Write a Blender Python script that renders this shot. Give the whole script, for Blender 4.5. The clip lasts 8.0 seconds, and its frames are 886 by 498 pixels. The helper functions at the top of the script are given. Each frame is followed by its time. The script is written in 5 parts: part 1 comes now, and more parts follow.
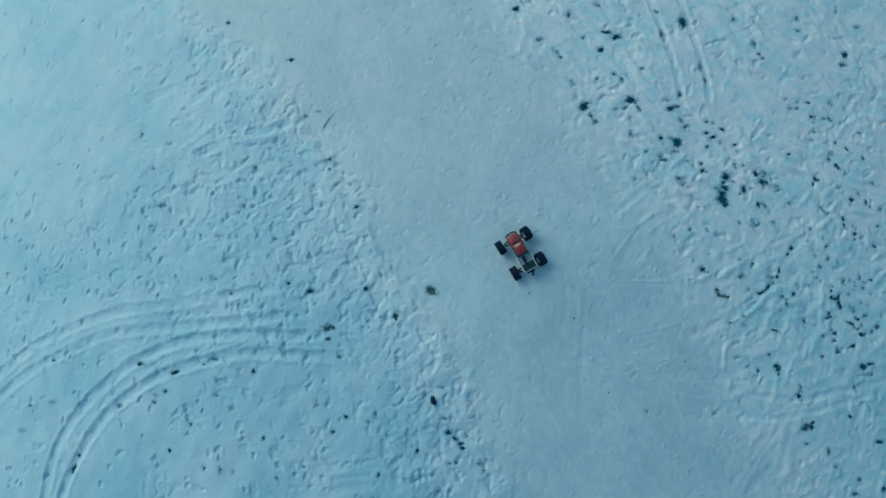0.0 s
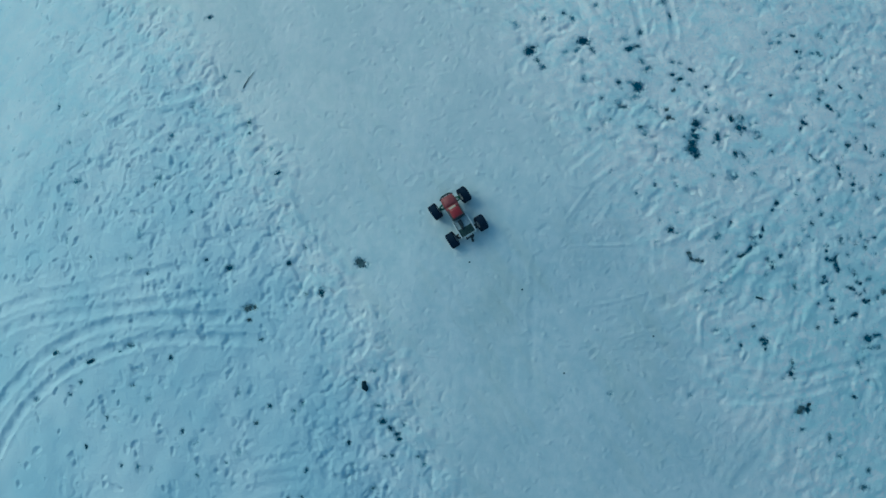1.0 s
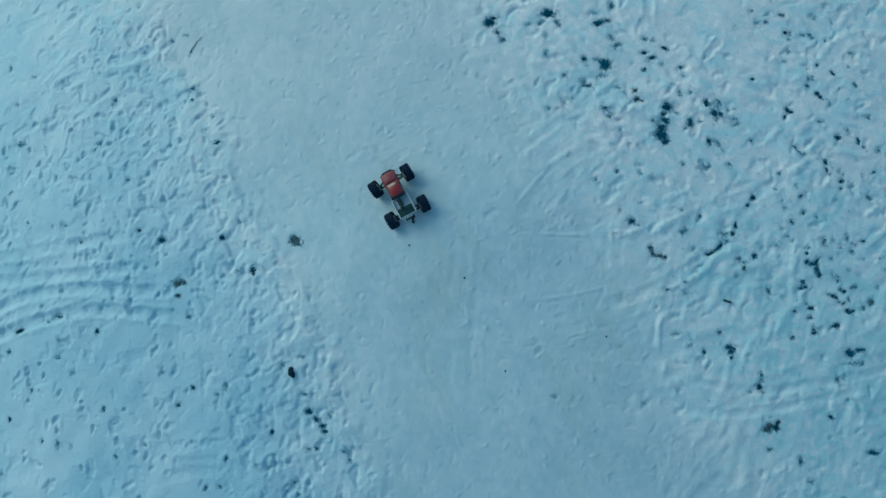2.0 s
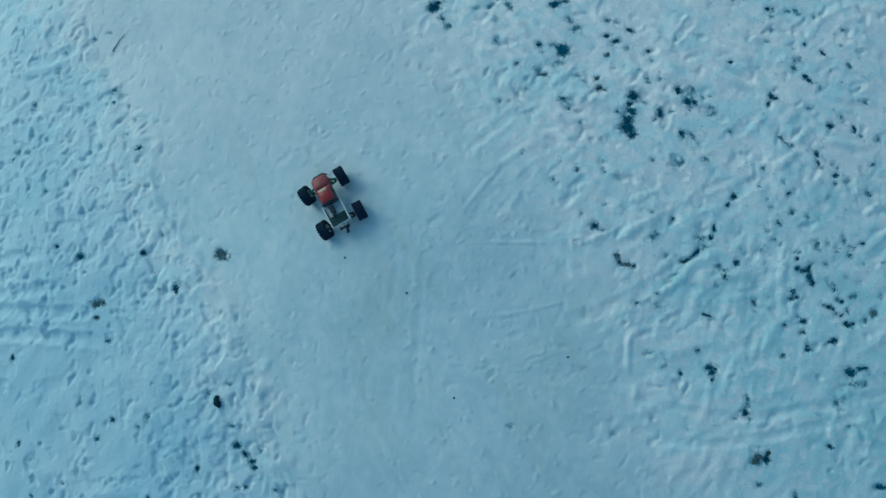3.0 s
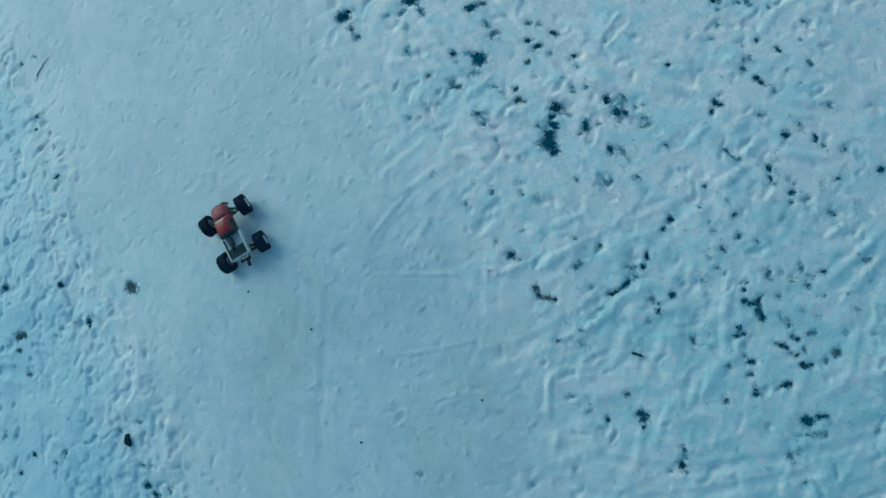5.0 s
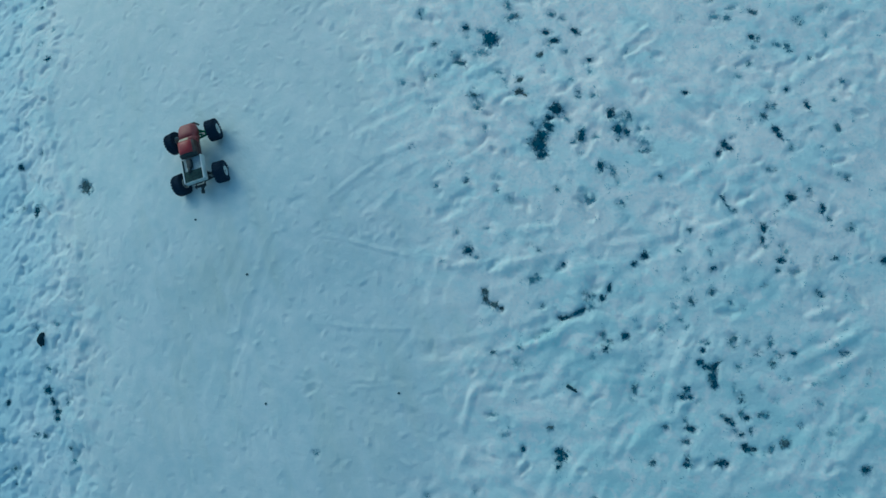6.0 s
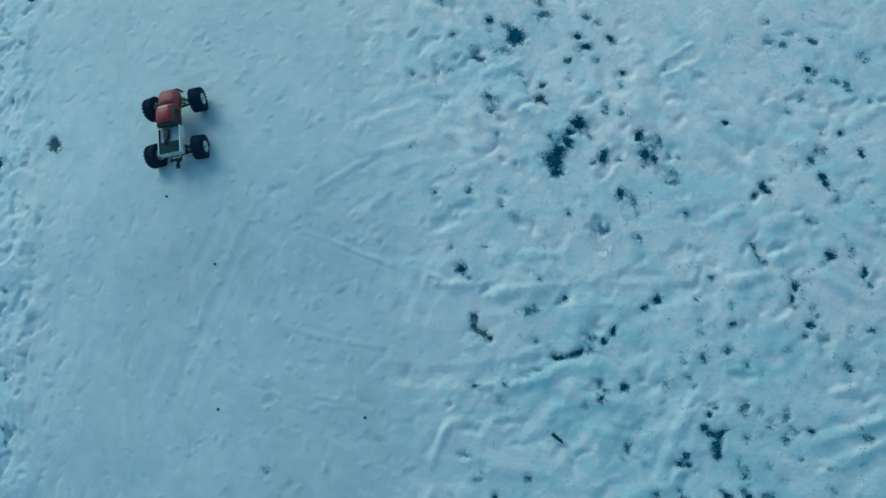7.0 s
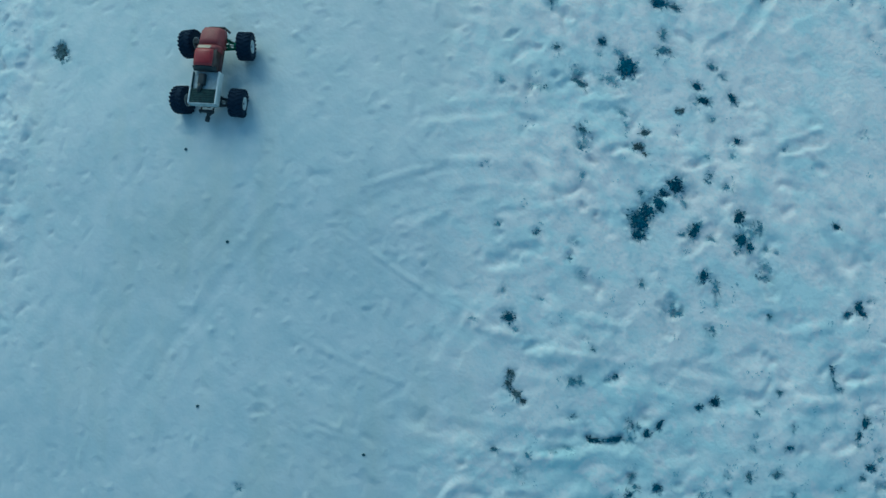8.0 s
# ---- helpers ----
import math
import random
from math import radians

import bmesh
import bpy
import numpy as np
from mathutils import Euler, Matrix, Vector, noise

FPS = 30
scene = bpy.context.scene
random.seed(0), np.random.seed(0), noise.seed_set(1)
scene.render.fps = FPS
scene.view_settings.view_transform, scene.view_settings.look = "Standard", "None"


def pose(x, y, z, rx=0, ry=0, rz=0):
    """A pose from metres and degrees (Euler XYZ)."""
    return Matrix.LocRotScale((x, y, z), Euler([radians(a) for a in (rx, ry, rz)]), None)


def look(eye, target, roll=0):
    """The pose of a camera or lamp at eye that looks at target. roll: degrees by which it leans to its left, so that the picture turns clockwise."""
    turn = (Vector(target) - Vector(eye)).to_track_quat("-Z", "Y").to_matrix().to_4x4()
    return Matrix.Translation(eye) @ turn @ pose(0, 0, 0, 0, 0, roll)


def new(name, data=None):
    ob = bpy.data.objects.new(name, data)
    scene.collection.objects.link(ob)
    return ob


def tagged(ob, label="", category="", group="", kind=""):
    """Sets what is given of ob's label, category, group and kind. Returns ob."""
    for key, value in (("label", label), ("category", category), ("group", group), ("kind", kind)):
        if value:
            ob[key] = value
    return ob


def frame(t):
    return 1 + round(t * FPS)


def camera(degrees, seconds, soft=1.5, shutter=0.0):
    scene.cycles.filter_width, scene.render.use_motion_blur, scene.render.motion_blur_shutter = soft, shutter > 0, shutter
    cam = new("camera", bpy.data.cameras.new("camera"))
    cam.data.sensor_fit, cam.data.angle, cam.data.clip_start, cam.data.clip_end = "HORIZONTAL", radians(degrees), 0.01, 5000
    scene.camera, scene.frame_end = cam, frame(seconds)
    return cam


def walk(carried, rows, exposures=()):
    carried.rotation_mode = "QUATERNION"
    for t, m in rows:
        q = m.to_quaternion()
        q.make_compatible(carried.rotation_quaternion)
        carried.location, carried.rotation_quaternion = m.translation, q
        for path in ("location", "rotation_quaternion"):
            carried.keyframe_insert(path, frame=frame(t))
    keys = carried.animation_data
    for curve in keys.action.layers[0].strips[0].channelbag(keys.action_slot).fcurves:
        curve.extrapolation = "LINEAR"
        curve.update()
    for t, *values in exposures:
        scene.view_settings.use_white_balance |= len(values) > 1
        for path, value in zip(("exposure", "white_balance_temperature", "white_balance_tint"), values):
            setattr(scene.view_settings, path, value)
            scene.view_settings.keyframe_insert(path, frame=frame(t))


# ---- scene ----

# ---- camera ----
cam = camera(62.0, 8.0, soft=1.5)
PATH = [
    (0, 0.001, 0.004, 9.841, 4.02, -1.75, -0.60),
    (0.5, 0.721, -0.214, 9.229, 4.26, -0.09, -1.83),
    (1, 1.433, -0.428, 8.713, 4.47, 2.14, -2.06),
    (1.5, 2.018, -0.599, 8.330, 4.78, 3.67, 0.09),
    (2, 2.533, -0.641, 7.993, 5.12, 5.17, 1.07),
    (3.3, 3.433, -0.526, 6.777, 5.88, 7.89, 0.11),
    (3.5, 3.547, -0.529, 6.642, 5.75, 8.52, 0.46),
    (4, 3.915, -0.376, 6.409, 5.47, 10.03, 2.28),
    (4.5, 4.325, -0.139, 6.341, 4.02, 11.96, -0.12),
    (4.7, 4.481, -0.076, 6.309, 3.62, 12.68, -1.48),
    (5.25, 5.017, 0.030, 6.088, 4.76, 14.66, 3.12),
    (5.8, 5.324, 0.040, 5.741, 7.04, 15.46, 12.81),
    (6, 5.300, -0.063, 5.625, 8.15, 14.93, 15.14),
    (6.5, 5.308, 0.094, 5.322, 8.06, 15.12, 17.24),
    (7, 5.156, 0.172, 5.028, 9.28, 14.17, 22.33),
    (7.5, 4.657, 0.295, 4.811, 8.81, 10.73, 30.09),
    (8, 4.145, 0.408, 4.603, 7.35, 8.41, 34.97),
]
EXPOSURE, KELVIN, TINT = -0.34, 5080.0, -28.5
walk(cam, [(t, pose(x, y, z, rx, ry, rz)) for t, x, y, z, rx, ry, rz in PATH],
     [(0.0, EXPOSURE - 0.03, KELVIN, TINT), (2.0, EXPOSURE + 0.06, KELVIN, TINT), (4.5, EXPOSURE + 0.10, KELVIN, TINT), (8.0, EXPOSURE + 0.12, KELVIN, TINT)])

# ---- sky and sun ----
SUN_FROM = Vector((-0.85, 0.53, 0.0)).normalized()
SUN_ELEVATION = 32.0
world = bpy.data.worlds.new("winter_sky")
scene.world = world
world.use_nodes = True
wt = world.node_tree
sky = wt.nodes.new("ShaderNodeTexSky")
sky.sky_type = "NISHITA"
sky.sun_disc = False
sky.sun_elevation = radians(SUN_ELEVATION)
sky.sun_rotation = math.atan2(SUN_FROM.x, SUN_FROM.y)
wt.links.new(sky.outputs[0], wt.nodes["Background"].inputs[0])
wt.nodes["Background"].inputs[1].default_value = 0.140

sun = new("sun", bpy.data.lights.new("sun", "SUN"))
sun.data.energy, sun.data.angle, sun.data.color = 0.93, radians(32), (1.0, 0.85, 0.75)
up = math.tan(radians(SUN_ELEVATION))
sun.matrix_world = look(Vector((SUN_FROM.x * 20, SUN_FROM.y * 20, up * 20)), Vector((0, 0, 0)))


# ---- materials ----
def material(name, colour, rough=0.6, metal=0.0, vary=0.15, scale=40.0, bump=0.0, bump_scale=200.0, spec=0.5, by_object=0.0, frost=0.0):
    """A painted, plastic, rubber, plant or metal surface: two scales of mottling, fine relief."""
    m = bpy.data.materials.new(name)
    m.use_nodes = True
    nt = m.node_tree
    b = nt.nodes["Principled BSDF"]
    b.inputs["Roughness"].default_value = rough
    b.inputs["Metallic"].default_value = metal
    b.inputs["Specular IOR Level"].default_value = spec
    tc = nt.nodes.new("ShaderNodeTexCoord")
    n1, n2 = nt.nodes.new("ShaderNodeTexNoise"), nt.nodes.new("ShaderNodeTexNoise")
    n1.inputs["Scale"].default_value, n2.inputs["Scale"].default_value = scale, scale * 6
    n1.inputs["Detail"].default_value = 4
    for n in (n1, n2):
        nt.links.new(tc.outputs["Object"], n.inputs["Vector"])
    add = nt.nodes.new("ShaderNodeMath")
    add.operation = "ADD"
    nt.links.new(n1.outputs["Fac"], add.inputs[0])
    nt.links.new(n2.outputs["Fac"], add.inputs[1])
    last = add.outputs[0]
    if by_object:
        info, mul, plus = nt.nodes.new("ShaderNodeObjectInfo"), nt.nodes.new("ShaderNodeMath"), nt.nodes.new("ShaderNodeMath")
        mul.operation, plus.operation = "MULTIPLY_ADD", "ADD"
        nt.links.new(info.outputs["Random"], mul.inputs[0])
        mul.inputs[1].default_value, mul.inputs[2].default_value = by_object, -by_object / 2
        nt.links.new(mul.outputs[0], plus.inputs[0])
        nt.links.new(last, plus.inputs[1])
        last = plus.outputs[0]
    ramp = nt.nodes.new("ShaderNodeMapRange")
    ramp.inputs["From Min"].default_value, ramp.inputs["From Max"].default_value = 0.6, 1.4
    ramp.inputs["To Min"].default_value, ramp.inputs["To Max"].default_value = 1 - vary, 1 + vary
    nt.links.new(last, ramp.inputs["Value"])
    mix = nt.nodes.new("ShaderNodeVectorMath")
    mix.operation = "SCALE"
    mix.inputs[0].default_value = colour
    nt.links.new(ramp.outputs[0], mix.inputs["Scale"])
    if frost:
        crumbs, share, white = nt.nodes.new("ShaderNodeTexNoise"), nt.nodes.new("ShaderNodeMapRange"), nt.nodes.new("ShaderNodeMix")
        crumbs.inputs["Scale"].default_value, crumbs.inputs["Detail"].default_value = 90, 3
        nt.links.new(tc.outputs["Object"], crumbs.inputs["Vector"])
        share.inputs["From Min"].default_value, share.inputs["From Max"].default_value = 0.50, 0.68
        share.inputs["To Max"].default_value = frost
        nt.links.new(crumbs.outputs["Fac"], share.inputs["Value"])
        white.data_type = "RGBA"
        nt.links.new(share.outputs[0], white.inputs["Factor"])
        nt.links.new(mix.outputs[0], white.inputs[6])
        white.inputs[7].default_value = (0.60, 0.66, 0.70, 1)
        nt.links.new(white.outputs[2], b.inputs["Base Color"])
    else:
        nt.links.new(mix.outputs[0], b.inputs["Base Color"])
    if bump:
        bn, nn = nt.nodes.new("ShaderNodeBump"), nt.nodes.new("ShaderNodeTexNoise")
        nn.inputs["Scale"].default_value = bump_scale
        nt.links.new(tc.outputs["Object"], nn.inputs["Vector"])
        nt.links.new(nn.outputs["Fac"], bn.inputs["Height"])
        bn.inputs["Strength"].default_value, bn.inputs["Distance"].default_value = bump, 0.004
        nt.links.new(bn.outputs[0], b.inputs["Normal"])
    return m


def snow_material():
    """Snow: loose and bright on the verges, packed and duller with faint grit on the lane."""
    m = bpy.data.materials.new("snow")
    m.use_nodes = True
    nt = m.node_tree
    b = nt.nodes["Principled BSDF"]
    tc, att = nt.nodes.new("ShaderNodeTexCoord"), nt.nodes.new("ShaderNodeAttribute")
    att.attribute_name = "packed"

    def noise_at(scale, detail):
        n = nt.nodes.new("ShaderNodeTexNoise")
        n.inputs["Scale"].default_value, n.inputs["Detail"].default_value = scale, detail
        nt.links.new(tc.outputs["Object"], n.inputs["Vector"])
        return n.outputs["Fac"]

    def ranged(value, lo, hi, a, z):
        r = nt.nodes.new("ShaderNodeMapRange")
        for key, v in (("From Min", lo), ("From Max", hi), ("To Min", a), ("To Max", z)):
            r.inputs[key].default_value = v
        nt.links.new(value, r.inputs["Value"])
        return r.outputs[0]

    def mixed(fac, a, z):
        x = nt.nodes.new("ShaderNodeMix")
        x.data_type = "RGBA"
        nt.links.new(fac, x.inputs["Factor"])
        for key, v in (("A", a), ("B", z)):
            socket = [s for s in x.inputs if s.name == key and s.type == "RGBA"][0]
            if isinstance(v, tuple):
                socket.default_value = (*v, 1)
            else:
                nt.links.new(v, socket)
        return [s for s in x.outputs if s.type == "RGBA"][0]

    def streaks(turn, across, detail):
        """Noise drawn out along one heading of the ground."""
        lay, n = nt.nodes.new("ShaderNodeMapping"), nt.nodes.new("ShaderNodeTexNoise")
        lay.vector_type = "TEXTURE"
        lay.inputs["Rotation"].default_value = (0, 0, radians(turn))
        lay.inputs["Scale"].default_value = (9 / across, 1 / across, 1)
        n.inputs["Scale"].default_value, n.inputs["Detail"].default_value = 1.0, detail
        nt.links.new(tc.outputs["Object"], lay.inputs["Vector"])
        nt.links.new(lay.outputs[0], n.inputs["Vector"])
        return n.outputs["Fac"]

    def halves(a, z):
        m = nt.nodes.new("ShaderNodeMath")
        m.operation = "MULTIPLY_ADD"
        m.inputs[1].default_value = 0.5
        half = nt.nodes.new("ShaderNodeMath")
        half.operation, half.inputs[1].default_value = "MULTIPLY", 0.5
        nt.links.new(z, half.inputs[0])
        nt.links.new(a, m.inputs[0])
        nt.links.new(half.outputs[0], m.inputs[2])
        return m.outputs[0]

    # Random mottling from dull cool to pale warm, partly drawn out in streaks.
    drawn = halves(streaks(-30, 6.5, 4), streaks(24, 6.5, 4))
    mottled = mixed(ranged(halves(halves(noise_at(1.9, 4), noise_at(7.5, 5)), drawn), 0.435, 0.545, 0, 1), (0.735, 0.855, 0.855), (0.98, 0.91, 0.875))
    loose = mixed(ranged(noise_at(24, 3), 0.50, 0.70, 0, 0.5), mottled, (0.70, 0.81, 0.83))
    trod = mixed(ranged(halves(noise_at(2.2, 6), noise_at(9, 4)), 0.40, 0.60, 0, 1), (0.635, 0.725, 0.75), (0.755, 0.80, 0.81))
    gritty = mixed(ranged(halves(noise_at(0.8, 5), streaks(122, 4.5, 5)), 0.50, 0.68, 0, 0.55), trod, (0.61, 0.66, 0.612))
    # Warmer lane towards the north: a colour cast painted into the snow.
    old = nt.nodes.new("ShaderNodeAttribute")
    old.attribute_name = "north_tint"
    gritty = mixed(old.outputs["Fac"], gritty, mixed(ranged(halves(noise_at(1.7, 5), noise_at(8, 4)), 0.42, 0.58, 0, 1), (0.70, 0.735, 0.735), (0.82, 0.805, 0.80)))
    # Western verge: an edge tint painted on, darkened against its sunlit slope.
    west_attr = nt.nodes.new("ShaderNodeAttribute")
    west_attr.attribute_name = "west_tint"
    west_tint = mixed(ranged(noise_at(0.9, 5), 0.35, 0.65, 0, 1), (0.515, 0.685, 0.765), (0.67, 0.775, 0.825))
    # Teal south-eastern verge, the cool end of the same painted cast.
    south_attr = nt.nodes.new("ShaderNodeAttribute")
    south_attr.attribute_name = "south_tint"
    teal_snow = mixed(ranged(halves(noise_at(2.6, 5), drawn), 0.42, 0.58, 0, 1), (0.56, 0.76, 0.775), (0.755, 0.855, 0.855))
    open_snow = mixed(south_attr.outputs["Fac"], loose, teal_snow)
    # Smaller random flecks: dull blue ones, then pale warm patches.
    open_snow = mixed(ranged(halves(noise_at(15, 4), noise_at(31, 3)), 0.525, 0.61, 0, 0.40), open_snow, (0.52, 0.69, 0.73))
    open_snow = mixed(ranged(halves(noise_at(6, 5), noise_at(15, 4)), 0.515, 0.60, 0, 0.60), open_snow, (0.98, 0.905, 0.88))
    verge = mixed(west_attr.outputs["Fac"], open_snow, west_tint)
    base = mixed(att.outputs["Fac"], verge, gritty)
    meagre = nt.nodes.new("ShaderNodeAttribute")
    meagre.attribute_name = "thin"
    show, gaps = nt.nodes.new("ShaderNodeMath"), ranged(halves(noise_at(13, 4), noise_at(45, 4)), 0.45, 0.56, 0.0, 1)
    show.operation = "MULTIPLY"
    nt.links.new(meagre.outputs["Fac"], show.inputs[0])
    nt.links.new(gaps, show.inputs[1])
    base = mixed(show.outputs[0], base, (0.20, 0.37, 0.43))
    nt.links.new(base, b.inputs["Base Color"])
    b.inputs["Roughness"].default_value = 0.78
    b.inputs["Specular IOR Level"].default_value = 0.25
    fine, grain = noise_at(38, 6), noise_at(160, 3)
    b1, b2 = nt.nodes.new("ShaderNodeBump"), nt.nodes.new("ShaderNodeBump")
    nt.links.new(ranged(att.outputs["Fac"], 0, 1, 0.48, 0.26), b1.inputs["Strength"])
    b1.inputs["Distance"].default_value = 0.012
    b2.inputs["Strength"].default_value, b2.inputs["Distance"].default_value = 0.12, 0.003
    nt.links.new(fine, b1.inputs["Height"])
    nt.links.new(grain, b2.inputs["Height"])
    nt.links.new(b1.outputs[0], b2.inputs["Normal"])
    nt.links.new(b2.outputs[0], b.inputs["Normal"])
    return m


SNOW = snow_material()
GRIT = material("dark_grit", (0.050, 0.110, 0.140), 0.8, vary=0.4, scale=50, bump=0.4, spec=0.05)
PLANT = material("dark_leaf", (0.027, 0.122, 0.188), 0.85, vary=0.35, scale=30, by_object=0.6, spec=0.05, frost=0.12)
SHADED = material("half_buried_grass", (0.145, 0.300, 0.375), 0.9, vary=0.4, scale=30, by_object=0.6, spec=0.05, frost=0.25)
RIMED = material("rimed_grass", (0.27, 0.43, 0.49), 0.9, vary=0.35, scale=30, by_object=0.6, spec=0.05, frost=0.5)
DRY = material("dry_grey_grass", (0.105, 0.165, 0.180), 0.8, vary=0.6, scale=30, by_object=0.4, spec=0.1, frost=0.3)
BARK = material("bark", (0.038, 0.090, 0.115), 0.85, vary=0.6, scale=60, bump=0.6, spec=0.05)
STONE = material("dark_stone", (0.018, 0.040, 0.060), 0.8, vary=0.4, scale=50, bump=0.5, spec=0.05)
RUBBER = material("tyre_rubber", (0.014, 0.027, 0.052), 0.85, vary=0.3, scale=60, bump=0.3, spec=0.15)
RED = material("red_lexan", (0.30, 0.026, 0.034), 0.35, vary=0.25, scale=18)
FADED = material("scuffed_red_lexan", (0.27, 0.056, 0.060), 0.5, vary=0.3, scale=25)
DULL = material("dull_dark_red_lexan", (0.075, 0.034, 0.038), 0.5, vary=0.4, scale=25)
BEIGE = material("beige_windscreen", (0.46, 0.37, 0.28), 0.3, vary=0.2, scale=25)
BLACK = material("black_plastic", (0.016, 0.028, 0.038), 0.5, vary=0.3, scale=40)
GREY = material("smoked_side_window", (0.085, 0.055, 0.050), 0.3, vary=0.3, scale=25)
BED = material("snow_dusted_white_plastic", (0.36, 0.42, 0.45), 0.7, vary=0.45, scale=30, bump=0.3)
WHITE = material("white_plastic", (0.70, 0.71, 0.71), 0.45, vary=0.1, scale=30)
GREEN = material("green_anodised_arm", (0.015, 0.15, 0.085), 0.4, metal=0.3, vary=0.2)
MAT = material("dark_green_bed_mat", (0.032, 0.068, 0.066), 0.8, vary=0.5, scale=50, bump=0.5)
STEEL = material("steel", (0.5, 0.5, 0.5), 0.35, metal=0.9, vary=0.15)


# ---- mesh helpers ----
def part(name, bm, mat, parent=None, label="", smooth=True):
    me = bpy.data.meshes.new(name)
    bm.normal_update()
    bm.to_mesh(me)
    bm.free()
    for p in me.polygons:
        p.use_smooth = smooth
    me.materials.append(mat)
    ob = new(name, me)
    if parent:
        ob.parent = parent
    if label:
        ob["label"] = label
    return ob


def box(bm, cx, cy, cz, sx, sy, sz, bevel=0.0, m=None):
    made = bmesh.ops.create_cube(bm, size=1.0)["verts"]
    bmesh.ops.scale(bm, vec=(sx, sy, sz), verts=made)
    if bevel:
        edges = list({e for v in made for e in v.link_edges})
        made = list({v for f in bmesh.ops.bevel(bm, geom=edges, offset=bevel, segments=2, affect="EDGES", profile=0.6)["faces"] for v in f.verts} | {v for v in made if v.is_valid})
    bmesh.ops.translate(bm, vec=(cx, cy, cz), verts=made)
    if m:
        bmesh.ops.transform(bm, matrix=m, verts=made)
    return made


def rod(bm, a, z, r, r2=None, sides=10):
    a, z = Vector(a), Vector(z)
    d = z - a
    m = Matrix.Translation((a + z) / 2) @ d.to_track_quat("Z", "Y").to_matrix().to_4x4()
    bmesh.ops.create_cone(bm, cap_ends=True, segments=sides, radius1=r, radius2=r if r2 is None else r2, depth=d.length, matrix=m)


# ---- the lie of the land ----
def rise(x, y):
    """The broad, gentle swell of the snowfield, which falls away to the west."""
    x, y = np.asarray(x, float), np.asarray(y, float)
    far = lambda d, lim: np.where(np.abs(d) <= lim, d, np.sign(d) * (lim + 3 * np.tanh((np.abs(d) - lim) / 3)))
    dx, dy = far(x - 1.5, 8.0), far(y, 5.0)
    west = np.maximum(0, -2.0 - dx)
    return -0.0163 * dx * dx + 0.00855 * dx * dy - 0.0144 * dy * dy - 0.0174 * west ** 2 + 0.10 * np.exp(-((x - 1.55) ** 2 + (y - 0.35) ** 2) / 3.125)


LANE_Y = [-8.43, -3.4, -2.14, -0.92, 0.05, 0.98, 1.89, 2.4, 3.51, 4.25, 9.71]
LANE_LEFT = [2.94, 1.67, 0.96, 0.54, -0.07, -0.72, -1.06, -1.43, -2.34, -3.31, -9.19]
EDGE_Y = [-8.42, -3.39, -2.11, -1.03, -0.37, 0.32, 0.78, 1.38, 1.78, 2.18, 3.09, 3.98, 9.67]
EDGE_X = [8.38, 5.47, 4.68, 4.15, 3.9, 3.61, 3.21, 2.91, 2.71, 2.46, 1.93, 1.13, -3.63]

# Tufts that poke through the snow, by how thickly they grow: x, y, length, width, heading.
# A few ragged and thin rows draw shaded dimples as grass.
DENSE_WEST_A = [
    (-4.93, -2.32, 0.18, 0.06, -112), (-4.84, -2.13, 0.06, 0.06, -89), (-3.9, -0.83, 0.15, 0.07, 1), (-3.44, -2, 0.07, 0.05, -87), (-3.38, -0.95, 0.17, 0.07, 17), (-2.77, 4.09, 0.08, 0.05, -3),
    (-2.25, -0.92, 0.08, 0.06, -87), (-2.11, -1.81, 0.07, 0.06, -88), (-1.8, 3.43, 0.1, 0.06, -2), (-1.78, 0.26, 0.06, 0.04, -1), (-1.48, 0.15, 0.12, 0.09, -1), (-1, -1.52, 0.07, 0.05, 1),
    (-0.85, 1.28, 0.1, 0.06, 28), (-0.73, 0.17, 0.08, 0.07, -88), (-0.57, -2.28, 0.06, 0.05, -90), (-0.52, 0.36, 0.03, 0.03, -1), (-0.33, -0.2, 0.07, 0.15, 0), (-0.06, -1.97, 0.08, 0.05, -90),
]
DENSE_WEST_B = [
    (0.35, -1.73, 0.12, 0.09, 1), (0.44, -1.81, 0.09, 0.06, -39), (0.52, -1.88, 0.09, 0.06, 1), (0.54, -1.94, 0.09, 0.06, 1),
]
DENSE_NORTH_A = [
    (1.38, 4.09, 0.1, 0.09, 20), (2.27, 2.64, 0.14, 0.11, -1), (2.54, 3.47, 0.1, 0.08, 0), (2.63, 3.73, 0.14, 0.05, -10), (2.77, 3.66, 0.15, 0.08, 11), (2.92, 2.73, 0.17, 0.11, -1),
    (2.92, 2.75, 0.09, 0.08, -1), (3.32, 2.2, 0.06, 0.06, 12), (3.48, 2.62, 0.12, 0.07, 21), (3.55, 2.14, 0.16, 0.13, -45), (3.73, 3.88, 0.19, 0.1, -89), (3.98, 2.28, 0.1, 0.04, -3),
    (4.07, 2.22, 0.09, 0.04, 13), (4.21, 2.33, 0.09, 0.04, -23), (4.38, 2.12, 0.04, 0.04, -74), (5.16, 1.99, 0.06, 0.02, 14), (5.54, 2.54, 0.05, 0.04, -9), (5.87, 1.85, 0.06, 0.05, -18),
]
DENSE_NORTH_B = [
    (5.88, 2.17, 0.03, 0.03, -76), (5.9, 1.81, 0.06, 0.03, -48), (6.05, 2.08, 0.07, 0.03, -53), (6.13, 3.47, 0.1, 0.09, -95),
]
